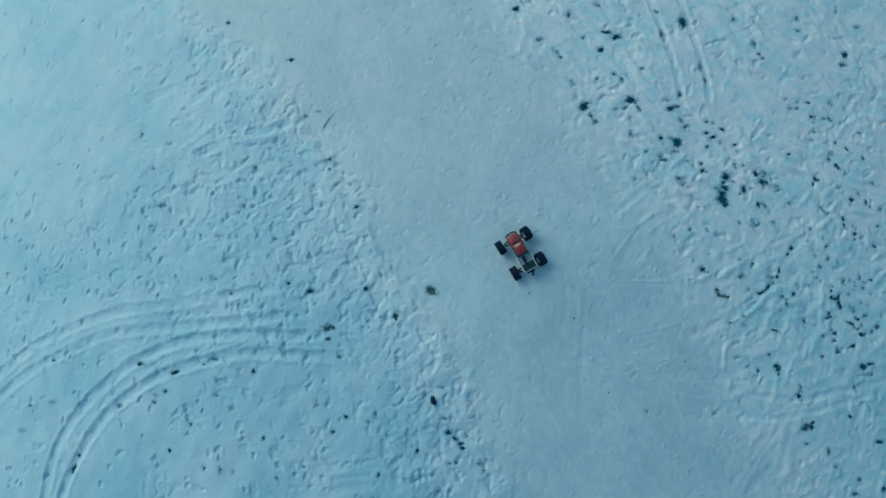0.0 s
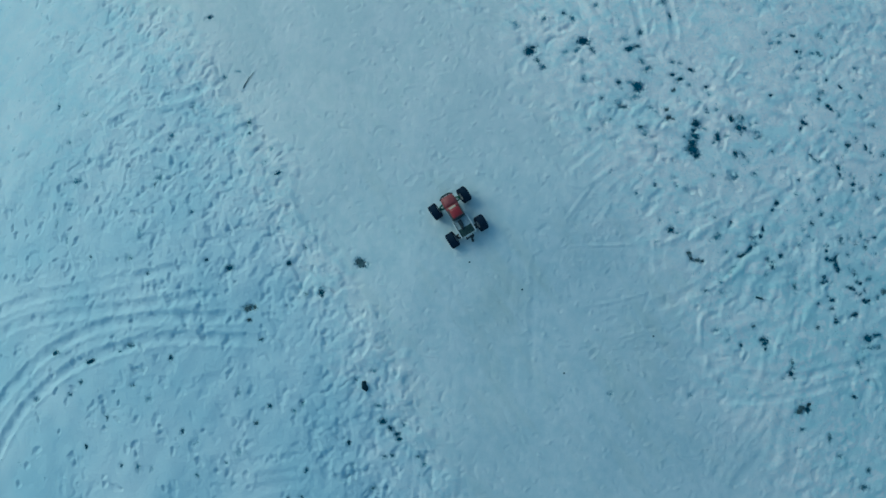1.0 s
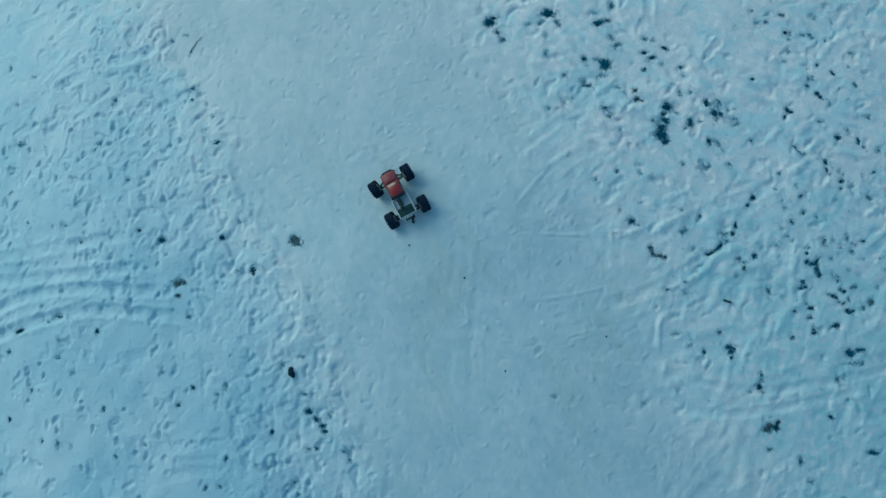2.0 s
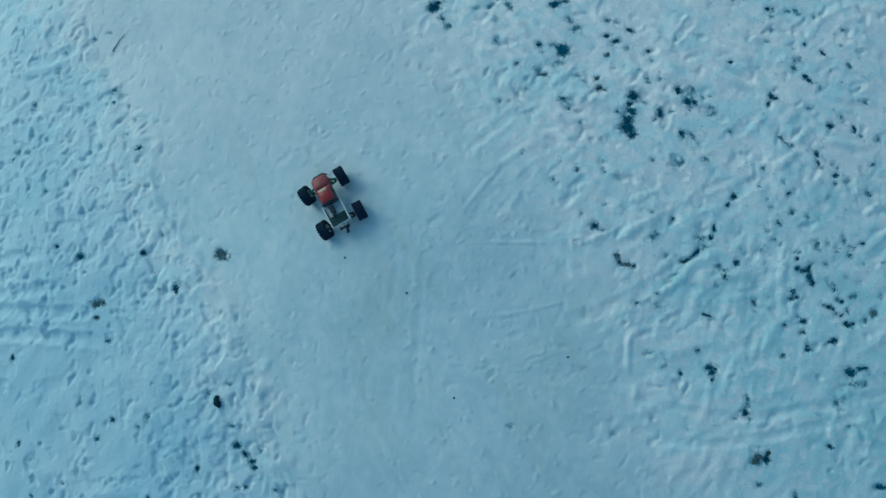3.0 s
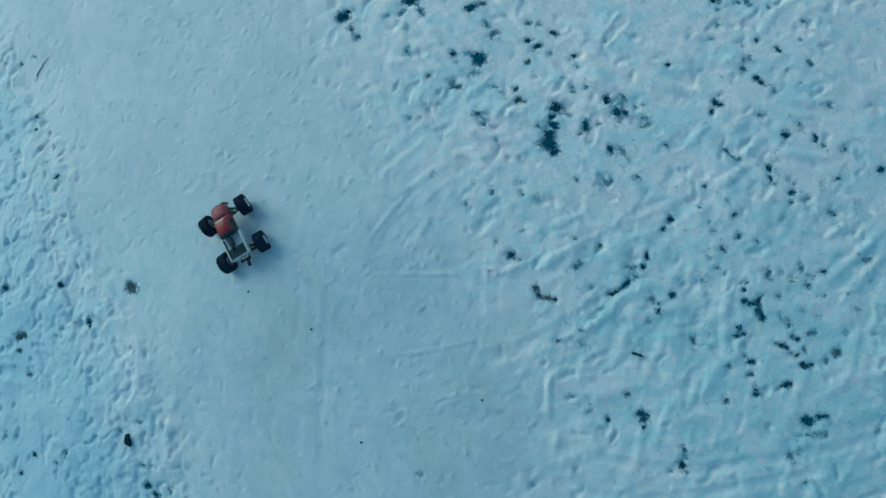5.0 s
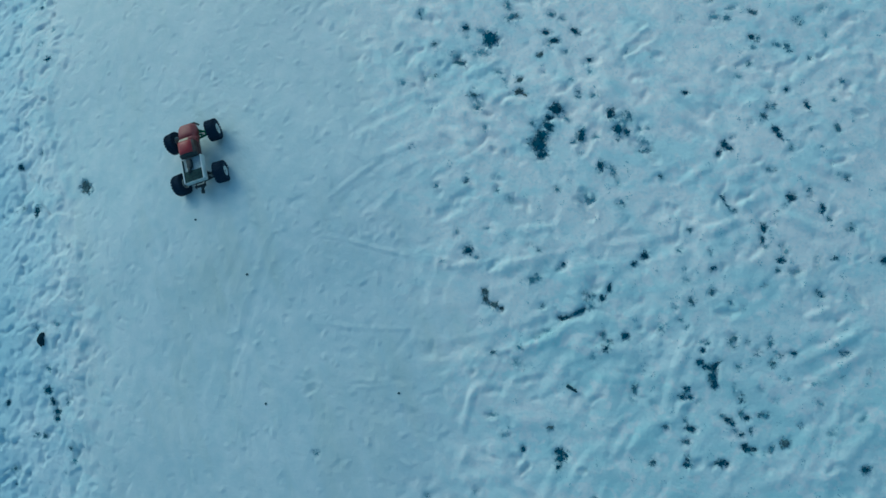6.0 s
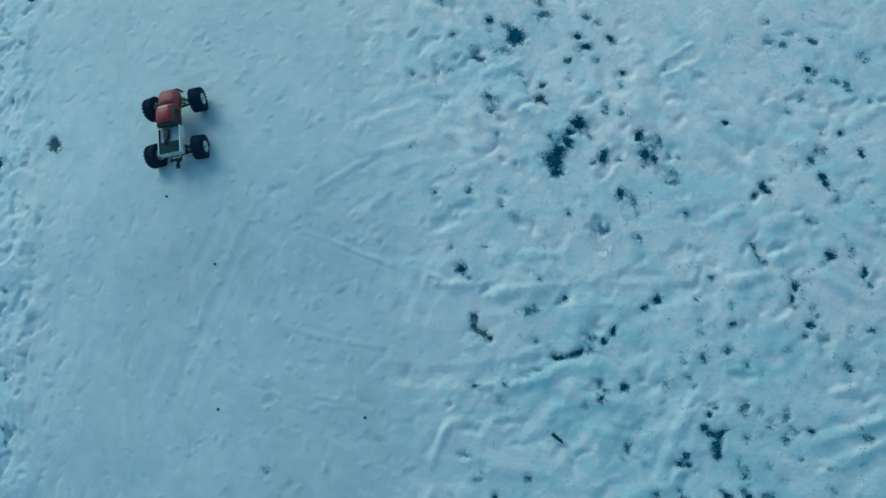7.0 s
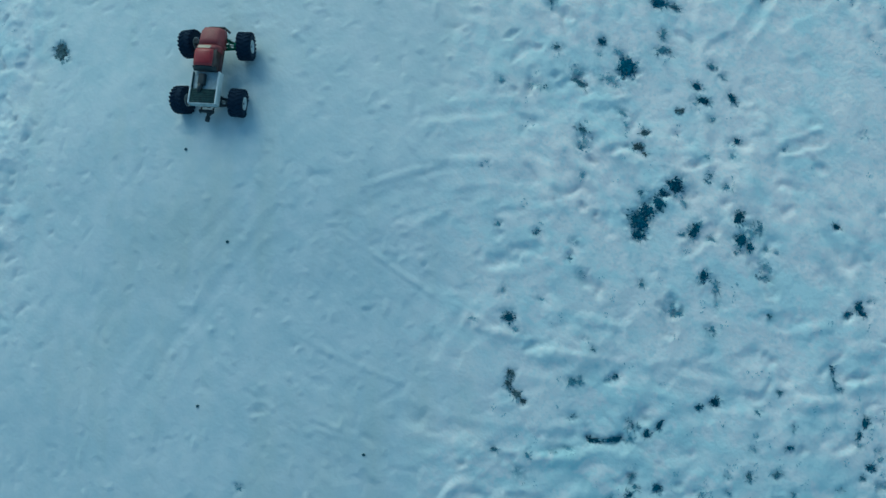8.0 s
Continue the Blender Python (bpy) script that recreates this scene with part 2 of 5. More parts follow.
DENSE_MIDDLE_A = [
    (3.67, 0.93, 0.04, 0.04, 15), (3.83, 0.39, 0.08, 0.08, 16), (4.16, 1.43, 0.11, 0.1, 14), (4.16, 1.35, 0.14, 0.13, 14), (4.18, 1.58, 0.06, 0.06, 14), (4.19, 1.51, 0.11, 0.08, -45),
    (4.2, 1.28, 0.1, 0.09, 15), (4.22, 1.66, 0.11, 0.12, 14), (4.47, 1.49, 0.12, 0.06, -84), (4.58, 0.47, 0.03, 0.03, 16), (4.65, 1.7, 0.1, 0.07, -75), (4.67, 1.28, 0.08, 0.06, -75),
    (4.68, 0.06, 0.1, 0.04, 27), (4.73, 1.6, 0.1, 0.08, -75), (4.75, 0.11, 0.1, 0.03, 37), (4.79, 0.15, 0.07, 0.03, 37), (4.92, 0.28, 0.06, 0.05, -75), (4.95, 0.37, 0.07, 0.03, -75),
]
DENSE_MIDDLE_B = [
    (5.09, 0.6, 0.06, 0.03, 47), (5.15, 0.68, 0.07, 0.06, -75), (5.15, 0.04, 0.06, 0.06, 17), (5.5, 1.58, 0.05, 0.03, 57), (5.53, 1.65, 0.07, 0.04, -76), (5.57, 1.63, 0.05, 0.03, 15),
    (5.61, 1.24, 0.05, 0.02, -57), (5.66, 0.7, 0.04, 0.03, 16), (5.72, 0.08, 0.04, 0.03, -75), (5.85, 0.02, 0.06, 0.02, 57), (5.94, 1.08, 0.08, 0.04, -76), (5.95, 1, 0.05, 0.04, -76),
    (6.08, 1.36, 0.07, 0.07, 16), (6.11, 0.88, 0.06, 0.05, 16), (6.32, 1.34, 0.06, 0.03, -57), (6.35, 0.23, 0.04, 0.03, 17), (6.45, 0.69, 0.02, 0.02, 17), (6.82, 1.06, 0.06, 0.06, 15),
]
DENSE_SOUTH_A = [
    (4.61, -1, 0.05, 0.03, -74), (4.88, -0.94, 0.08, 0.06, 19), (4.9, -0.98, 0.08, 0.07, 19), (4.9, -1.05, 0.06, 0.03, 19), (5.03, -0.09, 0.06, 0.04, -3), (5.2, -1.36, 0.08, 0.06, -91),
    (5.29, -1.81, 0.12, 0.06, -2), (5.39, -1.79, 0.09, 0.07, -90), (5.67, -0.23, 0.05, 0.06, 18), (5.67, -0.29, 0.09, 0.04, 18), (5.71, -0.28, 0.04, 0.04, 18), (5.72, -0.01, 0.05, 0.05, 18),
    (5.76, -0.51, 0.08, 0.04, 18), (5.78, -0.03, 0.07, 0.06, -14), (5.79, -0.52, 0.04, 0.03, 18), (5.79, -0.73, 0.07, 0.03, -75), (5.8, -0.77, 0.05, 0.04, 19), (5.83, -0.01, 0.08, 0.05, -75),
]
DENSE_SOUTH_B = [
    (5.83, -0.08, 0.1, 0.06, -75), (5.86, -0.14, 0.08, 0.04, -75), (5.98, -1.67, 0.08, 0.04, -31), (6, -0.37, 0.05, 0.03, 18), (6.03, -0.69, 0.08, 0.05, 19), (6.04, -0.39, 0.04, 0.03, -35),
    (6.07, -0.69, 0.04, 0.03, 19), (6.07, -0.21, 0.04, 0.04, 18), (6.12, -0.45, 0.04, 0.03, 18), (6.13, -0.32, 0.04, 0.04, 18), (6.16, -0.52, 0.05, 0.03, 18), (6.19, -0.54, 0.08, 0.05, 18),
    (6.19, -0.98, 0.11, 0.1, 0), (6.23, -0.53, 0.04, 0.03, 18), (6.3, -0.95, 0.12, 0.05, 0), (6.46, -2.05, 0.13, 0.06, -3), (6.53, -2.72, 0.09, 0.08, -4), (7, -0.46, 0.08, 0.06, 46),
]
RAGGED_WEST_A = [
    (-5.69, -1.46, 0.08, 0.05, 2), (-5.32, -0.8, 0.1, 0.05, 1), (-4.22, -1.43, 0.09, 0.07, -88), (-4.03, 2.48, 0.08, 0.07, -7), (-3.67, 1.39, 0.17, 0.08, -4), (-3.67, -1.35, 0.09, 0.04, 2),
    (-3.51, -1.2, 0.09, 0.07, 1), (-3.41, 0.37, 0.09, 0.04, -85), (-3.14, -1.63, 0.1, 0.05, -87), (-2.96, -0.83, 0.07, 0.04, 0), (-2.94, -2.22, 0.07, 0.06, -88), (-2.83, 0.34, 0.1, 0.07, -2),
    (-2.8, -0.76, 0.16, 0.07, 0), (-2.77, -1.25, 0.1, 0.03, 1), (-2.71, -2.24, 0.11, 0.06, -88), (-2.58, 0.13, 0.08, 0.04, -1), (-2.53, -2.26, 0.06, 0.04, 3), (-2.5, 1.25, 0.06, 0.04, -85),
]
RAGGED_WEST_B = [
    (-2.28, 1.88, 0.08, 0.07, -4), (-1.97, 0.87, 0.06, 0.06, -2), (-1.93, -2.33, 0.06, 0.05, 2), (-1.57, 2.59, 0.06, 0.06, -5), (-1.56, -2.19, 0.04, 0.03, 2), (-1.23, 1.95, 0.1, 0.09, -3),
    (-1.23, 1.82, 0.06, 0.04, -87), (-1.17, -1.72, 0.09, 0.07, -89), (-1.09, -0.73, 0.08, 0.04, 0), (-1.02, 1.42, 0.06, 0.04, -2), (-0.81, -2.61, 0.08, 0.05, -90), (-0.7, -1.58, 0.07, 0.05, 1),
    (-0.64, -2.59, 0.09, 0.04, -38), (-0.6, -1.5, 0.08, 0.08, 1), (-0.52, -0.21, 0.06, 0.05, 0), (0.05, -1.23, 0.09, 0.05, -44), (0.21, -2.51, 0.09, 0.06, 1), (0.26, -2.63, 0.05, 0.03, 1),
]
RAGGED_WEST_C = [
    (0.31, -1.54, 0.12, 0.04, -19), (0.36, -2.14, 0.08, 0.05, 1), (0.45, -2.13, 0.09, 0.05, -44), (0.6, -1.77, 0.08, 0.04, -90), (0.75, -2.15, 0.05, 0.04, 1), (0.82, -2.24, 0.09, 0.04, 1),
]
RAGGED_NORTH_A = [
    (1.69, 3.62, 0.1, 0.05, 0), (1.98, 3.35, 0.05, 0.05, 0), (2.11, 3.98, 0.09, 0.07, -93), (2.31, 3.65, 0.05, 0.04, 0), (2.32, 2.69, 0.12, 0.04, 10), (2.36, 2.51, 0.1, 0.05, -53),
    (2.42, 2.43, 0.07, 0.07, -1), (2.46, 3.04, 0.08, 0.05, -93), (2.53, 4.13, 0.11, 0.04, -22), (2.71, 3.11, 0.06, 0.05, 0), (2.81, 3.04, 0.1, 0.06, -93), (2.83, 2.62, 0.09, 0.04, 31),
    (2.91, 2.26, 0.08, 0.04, -72), (3.03, 2.61, 0.11, 0.05, -53), (3.1, 2.01, 0.06, 0.03, 34), (3.11, 3.19, 0.06, 0.05, -31), (3.35, 1.89, 0.13, 0.05, -7), (3.38, 4.05, 0.07, 0.05, 1),
]
RAGGED_NORTH_B = [
    (3.42, 3.71, 0.12, 0.05, -79), (3.58, 2.65, 0.08, 0.04, 0), (3.62, 2.45, 0.08, 0.04, -63), (3.63, 2.83, 0.08, 0.07, -92), (3.67, 2.36, 0.1, 0.06, 45), (3.73, 2.38, 0.05, 0.04, 12),
    (3.94, 3.22, 0.1, 0.07, -94), (3.99, 2.44, 0.07, 0.04, -14), (4, 3.03, 0.08, 0.05, -63), (4.08, 2.42, 0.05, 0.03, 12), (4.36, 1.85, 0.05, 0.03, 14), (4.37, 1.8, 0.04, 0.04, 14),
    (4.49, 1.83, 0.06, 0.04, 35), (4.5, 3.96, 0.07, 0.05, -95), (4.75, 3.59, 0.07, 0.07, 2), (4.82, 3.44, 0.05, 0.05, 2), (4.87, 3.38, 0.05, 0.04, 2), (5, 2.58, 0.06, 0.02, -48),
]
RAGGED_NORTH_C = [
    (5.17, 2.78, 0.04, 0.02, 13), (5.32, 2.66, 0.07, 0.04, -9), (5.43, 3.8, 0.07, 0.05, 2), (5.44, 3.99, 0.07, 0.06, -95), (5.5, 2.75, 0.05, 0.04, 13), (5.53, 2.74, 0.03, 0.03, 13),
    (5.57, 2.32, 0.05, 0.03, 3), (5.59, 2.54, 0.05, 0.03, -76), (5.74, 2.52, 0.04, 0.03, -8), (5.76, 1.93, 0.06, 0.06, -28), (5.78, 2.14, 0.02, 0.03, 14), (5.8, 2.02, 0.07, 0.05, 15),
    (5.81, 2.52, 0.05, 0.04, 14), (5.83, 2.75, 0.05, 0.03, -123), (5.84, 2.48, 0.03, 0.02, 14), (5.87, 2.71, 0.04, 0.02, -77), (6, 2.46, 0.04, 0.03, -19), (6.08, 3.32, 0.11, 0.07, 2),
]
RAGGED_NORTH_D = [
    (6.26, 2.32, 0.03, 0.03, 15), (6.3, 1.95, 0.07, 0.03, -48), (6.38, 3.91, 0.09, 0.05, 3),
]
RAGGED_MIDDLE_A = [
    (3.15, 1.73, 0.13, 0.02, 18), (3.16, 1.11, 0.04, 0.03, -72), (3.44, 0.84, 0.03, 0.03, 15), (3.54, 1.64, 0.11, 0.03, 3), (3.61, 1.54, 0.06, 0.05, 14), (3.65, 0.25, 0.05, 0.02, 31),
    (3.89, 1.01, 0.03, 0.02, 15), (3.93, 0.91, 0.03, 0.02, 15), (4.05, 0.86, 0.04, 0.02, -74), (4.08, 1.51, 0.05, 0.04, 14), (4.09, 1.36, 0.07, 0.05, 14), (4.37, 0.52, 0.02, 0.02, 16),
    (4.38, 0.29, 0.11, 0.06, 37), (4.39, 1.03, 0.04, 0.03, 15), (4.42, 1.43, 0.04, 0.02, 14), (4.49, 0.1, 0.04, 0.03, -74), (4.55, 0.43, 0.06, 0.03, 61), (4.67, 1, 0.05, 0.05, 15),
]
RAGGED_MIDDLE_B = [
    (4.75, 1.53, 0.05, 0.04, -75), (4.76, 1.27, 0.1, 0.04, -41), (4.78, 1.72, 0.08, 0.06, -17), (4.79, 0.27, 0.07, 0.03, -74), (4.8, 1.59, 0.07, 0.06, -75), (4.84, 0.27, 0.05, 0.04, 17),
    (4.84, 0.19, 0.07, 0.05, 17), (4.89, 1.03, 0.06, 0.06, 15), (4.97, 1.48, 0.1, 0.04, 4), (4.99, 0.01, 0.06, 0.02, -75), (5.13, 1.3, 0.03, 0.03, 15), (5.39, 0.77, 0.03, 0.03, 16),
    (5.39, 0.18, 0.06, 0.03, -75), (5.43, 0.95, 0.03, 0.02, -75), (5.46, 0.34, 0.02, 0.02, 17), (5.52, 0.27, 0.03, 0.03, 17), (5.56, 0.42, 0.07, 0.05, -15), (5.57, 0.22, 0.02, 0.02, -75),
]
RAGGED_MIDDLE_C = [
    (5.58, 1.72, 0.03, 0.02, 57), (5.62, 0.82, 0.03, 0.03, -75), (5.65, 1.19, 0.06, 0.02, -47), (5.69, 0.53, 0.06, 0.03, -75), (5.71, 1.17, 0.03, 0.02, 16), (5.74, 0.14, 0.04, 0.02, 17),
    (5.84, 0.48, 0.02, 0.02, -75), (5.88, 1.53, 0.02, 0.03, 15), (5.9, 0.2, 0.06, 0.04, -75), (5.92, 1.53, 0.02, 0.02, 15), (5.92, 0.23, 0.04, 0.03, -75), (5.94, 0.17, 0.02, 0.02, 17),
    (5.99, 1.22, 0.04, 0.02, 16), (5.99, 0.03, 0.03, 0.02, 18), (6.01, 1.74, 0.04, 0.03, -76), (6.02, 1.15, 0.02, 0.02, 16), (6.02, 0.23, 0.02, 0.02, 17), (6.04, 0.66, 0.05, 0.02, 27),
]
RAGGED_MIDDLE_D = [
    (6.05, 1.28, 0.03, 0.02, 16), (6.09, 0.99, 0.02, 0.02, 16), (6.1, 0.17, 0.04, 0.04, 17), (6.11, 0.8, 0.03, 0.03, 17), (6.17, 0.26, 0.06, 0.03, -75), (6.19, 1.45, 0.04, 0.02, -76),
    (6.22, 1.39, 0.05, 0.02, -76), (6.22, 0.12, 0.06, 0.04, -75), (6.27, 0.19, 0.01, 0.02, 18), (6.32, 1.31, 0.04, 0.04, 16), (6.38, 1.27, 0.04, 0.02, -27), (6.42, 0.71, 0.04, 0.04, -21),
    (6.44, 1.59, 0.03, 0.02, 16), (6.48, 0.99, 0.04, 0.02, 37), (6.55, 1.24, 0.07, 0.05, 37), (6.69, 0.32, 0.07, 0.05, 17),
]
RAGGED_SOUTH_A = [
    (3.02, -1.5, 0.05, 0.03, -2), (3.97, -1.56, 0.03, 0.02, 1), (4.21, -0.34, 0.06, 0.02, 17), (4.33, -1.41, 0.03, 0.02, -91), (4.4, -0.25, 0.06, 0.02, -54), (4.46, -0.4, 0.03, 0.02, 18),
    (4.51, -0.14, 0.03, 0.02, 17), (4.94, -0.95, 0.06, 0.04, -75), (5.04, -0.03, 0.05, 0.04, -75), (5.22, -1.22, 0.06, 0.05, -91), (5.22, -1.29, 0.06, 0.05, 1), (5.23, -1.42, 0.05, 0.03, 1),
    (5.31, -0.33, 0.08, 0.04, -65), (5.32, -2.03, 0.07, 0.05, -3), (5.56, -0.82, 0.05, 0.06, 19), (5.59, -0.54, 0.05, 0.05, 18), (5.66, -2.15, 0.1, 0.04, -90), (5.71, -0.46, 0.04, 0.02, -75),
]
RAGGED_SOUTH_B = [
    (5.76, -0.61, 0.07, 0.04, 18), (5.78, -2.37, 0.07, 0.04, -3), (5.96, -0.35, 0.05, 0.02, 18), (6.05, -0.17, 0.04, 0.03, -75), (6.05, -1.26, 0.07, 0.06, -91), (6.07, -0.43, 0.03, 0.02, -35),
    (6.09, -0.3, 0.05, 0.04, -75), (6.09, -1.33, 0.04, 0.03, 0), (6.09, -2.77, 0.13, 0.06, -4), (6.12, -1.23, 0.04, 0.05, 0), (6.12, -1.12, 0.05, 0.03, 0), (6.15, -2.57, 0.06, 0.05, -89),
    (6.16, -1.48, 0.02, 0.02, 0), (6.18, -0.41, 0.05, 0.02, -75), (6.19, -0.08, 0.04, 0.02, -75), (6.23, -1.09, 0.11, 0.04, 0), (6.25, -0.27, 0.08, 0.04, 18), (6.3, -0.14, 0.03, 0.02, 18),
]
RAGGED_SOUTH_C = [
    (6.32, -0.52, 0.04, 0.02, 18), (6.32, -1.09, 0.07, 0.04, -91), (6.35, -0.49, 0.06, 0.03, -75), (6.51, -0.27, 0.03, 0.02, 18),
]
THIN_WEST_A = [
    (-6.12, -0.54, 0.08, 0.04, -86), (-5.81, -1.83, 0.12, 0.07, 3), (-5.3, -1.4, 0.14, 0.05, 2), (-3.95, 0.84, 0.11, 0.04, -83), (-3.81, 1.94, 0.06, 0.05, -6), (-3.8, 0.63, 0.18, 0.04, -84),
    (-3.68, -0.13, 0.07, 0.04, -1), (-3.59, 2.3, 0.08, 0.06, -6), (-3.56, -2.67, 0.12, 0.05, 4), (-2.68, 0.64, 0.11, 0.05, -85), (-2.55, -1.41, 0.09, 0.08, 1), (-2.45, 1.34, 0.16, 0.09, -3),
    (-1.99, 2.25, 0.06, 0.06, -5), (-1.95, -1.94, 0.09, 0.07, 2), (-1.46, -2.43, 0.06, 0.05, 2), (-1.4, -2.07, 0.08, 0.07, 2), (-1.39, 2.65, 0.09, 0.03, -5), (-1.39, -1.36, 0.09, 0.06, -89),
]
THIN_WEST_B = [
    (-0.94, 1.6, 0.06, 0.04, -3), (-0.02, -2.23, 0.07, 0.05, 1), (0.28, -1.14, 0.1, 0.05, 1),
]
THIN_NORTH_A = [
    (1.92, 3.44, 0.13, 0.07, -63), (2.11, 2.99, 0.14, 0.07, -33), (2.7, 2.6, 0.09, 0.04, 20), (2.89, 2.47, 0.07, 0.07, -1), (3.16, 3.58, 0.05, 0.04, 1), (3.3, 1.94, 0.14, 0.08, -17),
    (3.35, 2.13, 0.04, 0.05, 12), (3.42, 2.74, 0.13, 0.06, 0), (3.45, 2.2, 0.1, 0.04, -18), (3.45, 3.61, 0.08, 0.05, -94), (3.5, 2.02, 0.18, 0.09, 13), (3.69, 1.88, 0.1, 0.04, -2),
    (3.75, 1.82, 0.07, 0.03, -31), (4.03, 2.18, 0.06, 0.03, 13), (4.06, 2.15, 0.06, 0.02, 13), (4.18, 2.15, 0.06, 0.04, -113), (4.28, 1.93, 0.06, 0.03, 13), (4.32, 3.64, 0.07, 0.05, 1),
]
THIN_NORTH_B = [
    (4.35, 2.07, 0.04, 0.04, 13), (4.4, 2.02, 0.08, 0.03, -32), (4.65, 2.23, 0.05, 0.04, 62), (4.71, 3.15, 0.04, 0.04, 1), (4.81, 3.91, 0.07, 0.03, 2), (5.24, 2.66, 0.09, 0.06, 13),
    (5.35, 2.75, 0.12, 0.03, 30), (5.51, 2.2, 0.06, 0.04, 14), (5.58, 2.46, 0.09, 0.04, 14), (5.69, 1.87, 0.05, 0.03, -76), (5.96, 1.78, 0.05, 0.02, 15), (6, 2.87, 0.06, 0.07, 13),
    (6.07, 2.67, 0.07, 0.03, -77), (6.07, 4.13, 0.1, 0.05, -96), (6.11, 1.91, 0.03, 0.03, 15), (6.21, 1.79, 0.05, 0.02, 15), (6.23, 2.16, 0.04, 0.03, 15),
]
THIN_MIDDLE_A = [
    (2.93, 1.63, 0.08, 0.05, -7), (3.53, 1.7, 0.04, 0.03, 13), (3.58, 1.58, 0.11, 0.08, -73), (3.7, 0.51, 0.07, 0.03, -73), (3.71, 1.39, 0.06, 0.05, -73), (3.9, 0.35, 0.06, 0.04, 16),
    (3.92, 0.93, 0.04, 0.03, -73), (3.93, 0.6, 0.04, 0.02, 16), (4.3, 0.54, 0.05, 0.03, -24), (4.32, 1.6, 0.09, 0.05, -27), (4.59, 1.5, 0.06, 0.04, 14), (4.64, 1, 0.11, 0.1, 15),
    (4.76, 1.67, 0.13, 0.08, -27), (4.83, 1.18, 0.08, 0.02, -60), (4.89, 1.64, 0.05, 0.04, -75), (4.95, 1.54, 0.12, 0.07, -17), (4.95, 1.65, 0.03, 0.03, 14), (5.46, 0.65, 0.03, 0.03, 16),
]
THIN_MIDDLE_B = [
    (5.49, 0.57, 0.05, 0.04, 17), (5.7, 0.14, 0.06, 0.02, 17), (5.94, 0.47, 0.03, 0.03, 17), (5.99, 0.95, 0.04, 0.03, -76), (6.13, 0.95, 0.07, 0.05, -76), (6.17, 0.3, 0.08, 0.02, -75),
    (6.22, 0.21, 0.04, 0.04, 17), (6.23, 0.82, 0.11, 0.05, 32), (6.33, 0.23, 0.08, 0.02, 17), (6.35, 0.03, 0.05, 0.04, -75), (6.37, 0.92, 0.1, 0.03, -76), (6.4, 1.61, 0.11, 0.03, -1),
    (6.53, 0.05, 0.09, 0.03, 18), (6.62, 0.37, 0.04, 0.02, 38), (6.71, 0.15, 0.04, 0.02, 38), (6.88, 0.24, 0.06, 0.02, -76),
]
THIN_SOUTH = [
    (4.32, -0.81, 0.08, 0.06, 18), (4.41, -0.37, 0.07, 0.06, 8), (4.46, -0.93, 0.08, 0.02, 19), (4.58, -0.07, 0.09, 0.03, 27), (4.96, -0.18, 0.07, 0.05, -75), (5.11, -1.41, 0.06, 0.03, 1),
    (5.16, -1.34, 0.06, 0.04, 1), (5.31, -0.4, 0.04, 0.03, -75), (5.32, -1.68, 0.04, 0.03, 1), (5.77, -0.3, 0.07, 0.03, 18), (6, -0.14, 0.06, 0.02, -75), (6.29, -2.18, 0.07, 0.03, -3),
    (6.6, -0.08, 0.07, 0.03, -25), (6.73, -0.27, 0.06, 0.05, 18), (6.74, -0.35, 0.05, 0.03, -75), (6.91, -0.11, 0.08, 0.02, 67),
]
WITHERED_WEST = [
    (-1.25, -0.35, 0.13, 0.05, 0), (-1.23, -0.49, 0.07, 0.04, 0), (-1.16, -0.34, 0.07, 0.07, 0), (0.14, 0.15, 0.13, 0.1, -1), (0.17, 0.12, 0.13, 0.11, -1),
]
WITHERED_NORTH = [
    (3.88, 1.84, 0.06, 0.04, 13), (3.98, 2.09, 0.06, 0.05, 45),
]
WITHERED_MIDDLE = [
    (3.89, 1.74, 0.09, 0.06, 35), (3.95, 1.73, 0.03, 0.03, 14), (4.03, 0.11, 0.06, 0.06, 17), (4.06, 0.05, 0.08, 0.06, -28), (4.13, 0.02, 0.09, 0.06, -13), (4.19, 0.01, 0.04, 0.03, 17),
]
WITHERED_SOUTH = [
    (4.77, -0.78, 0.05, 0.04, 18), (5.31, -1.76, 0.1, 0.04, 1), (5.41, -1.73, 0.06, 0.05, -91), (6.43, -0.43, 0.08, 0.08, 18),
]
DENSE = [(x, y, a * 0.85, b * 0.85, turn) for x, y, a, b, turn in DENSE_WEST_A + DENSE_WEST_B] + DENSE_NORTH_A + DENSE_NORTH_B + DENSE_MIDDLE_A + DENSE_MIDDLE_B + DENSE_SOUTH_A + DENSE_SOUTH_B
RAGGED = [(x, y, a * 0.75, b * 0.75, turn) for x, y, a, b, turn in RAGGED_WEST_A + RAGGED_WEST_B + RAGGED_WEST_C] + RAGGED_NORTH_A + RAGGED_NORTH_B + RAGGED_NORTH_C + RAGGED_NORTH_D + RAGGED_MIDDLE_A + RAGGED_MIDDLE_B + RAGGED_MIDDLE_C + RAGGED_MIDDLE_D + RAGGED_SOUTH_A + RAGGED_SOUTH_B + RAGGED_SOUTH_C
THIN = THIN_WEST_A + THIN_WEST_B + THIN_NORTH_A + THIN_NORTH_B + THIN_MIDDLE_A + THIN_MIDDLE_B + THIN_SOUTH
WITHERED = [(x, y, a, max(b, 0.7 * a), turn) for x, y, a, b, turn in WITHERED_WEST + WITHERED_NORTH + WITHERED_MIDDLE + WITHERED_SOUTH]

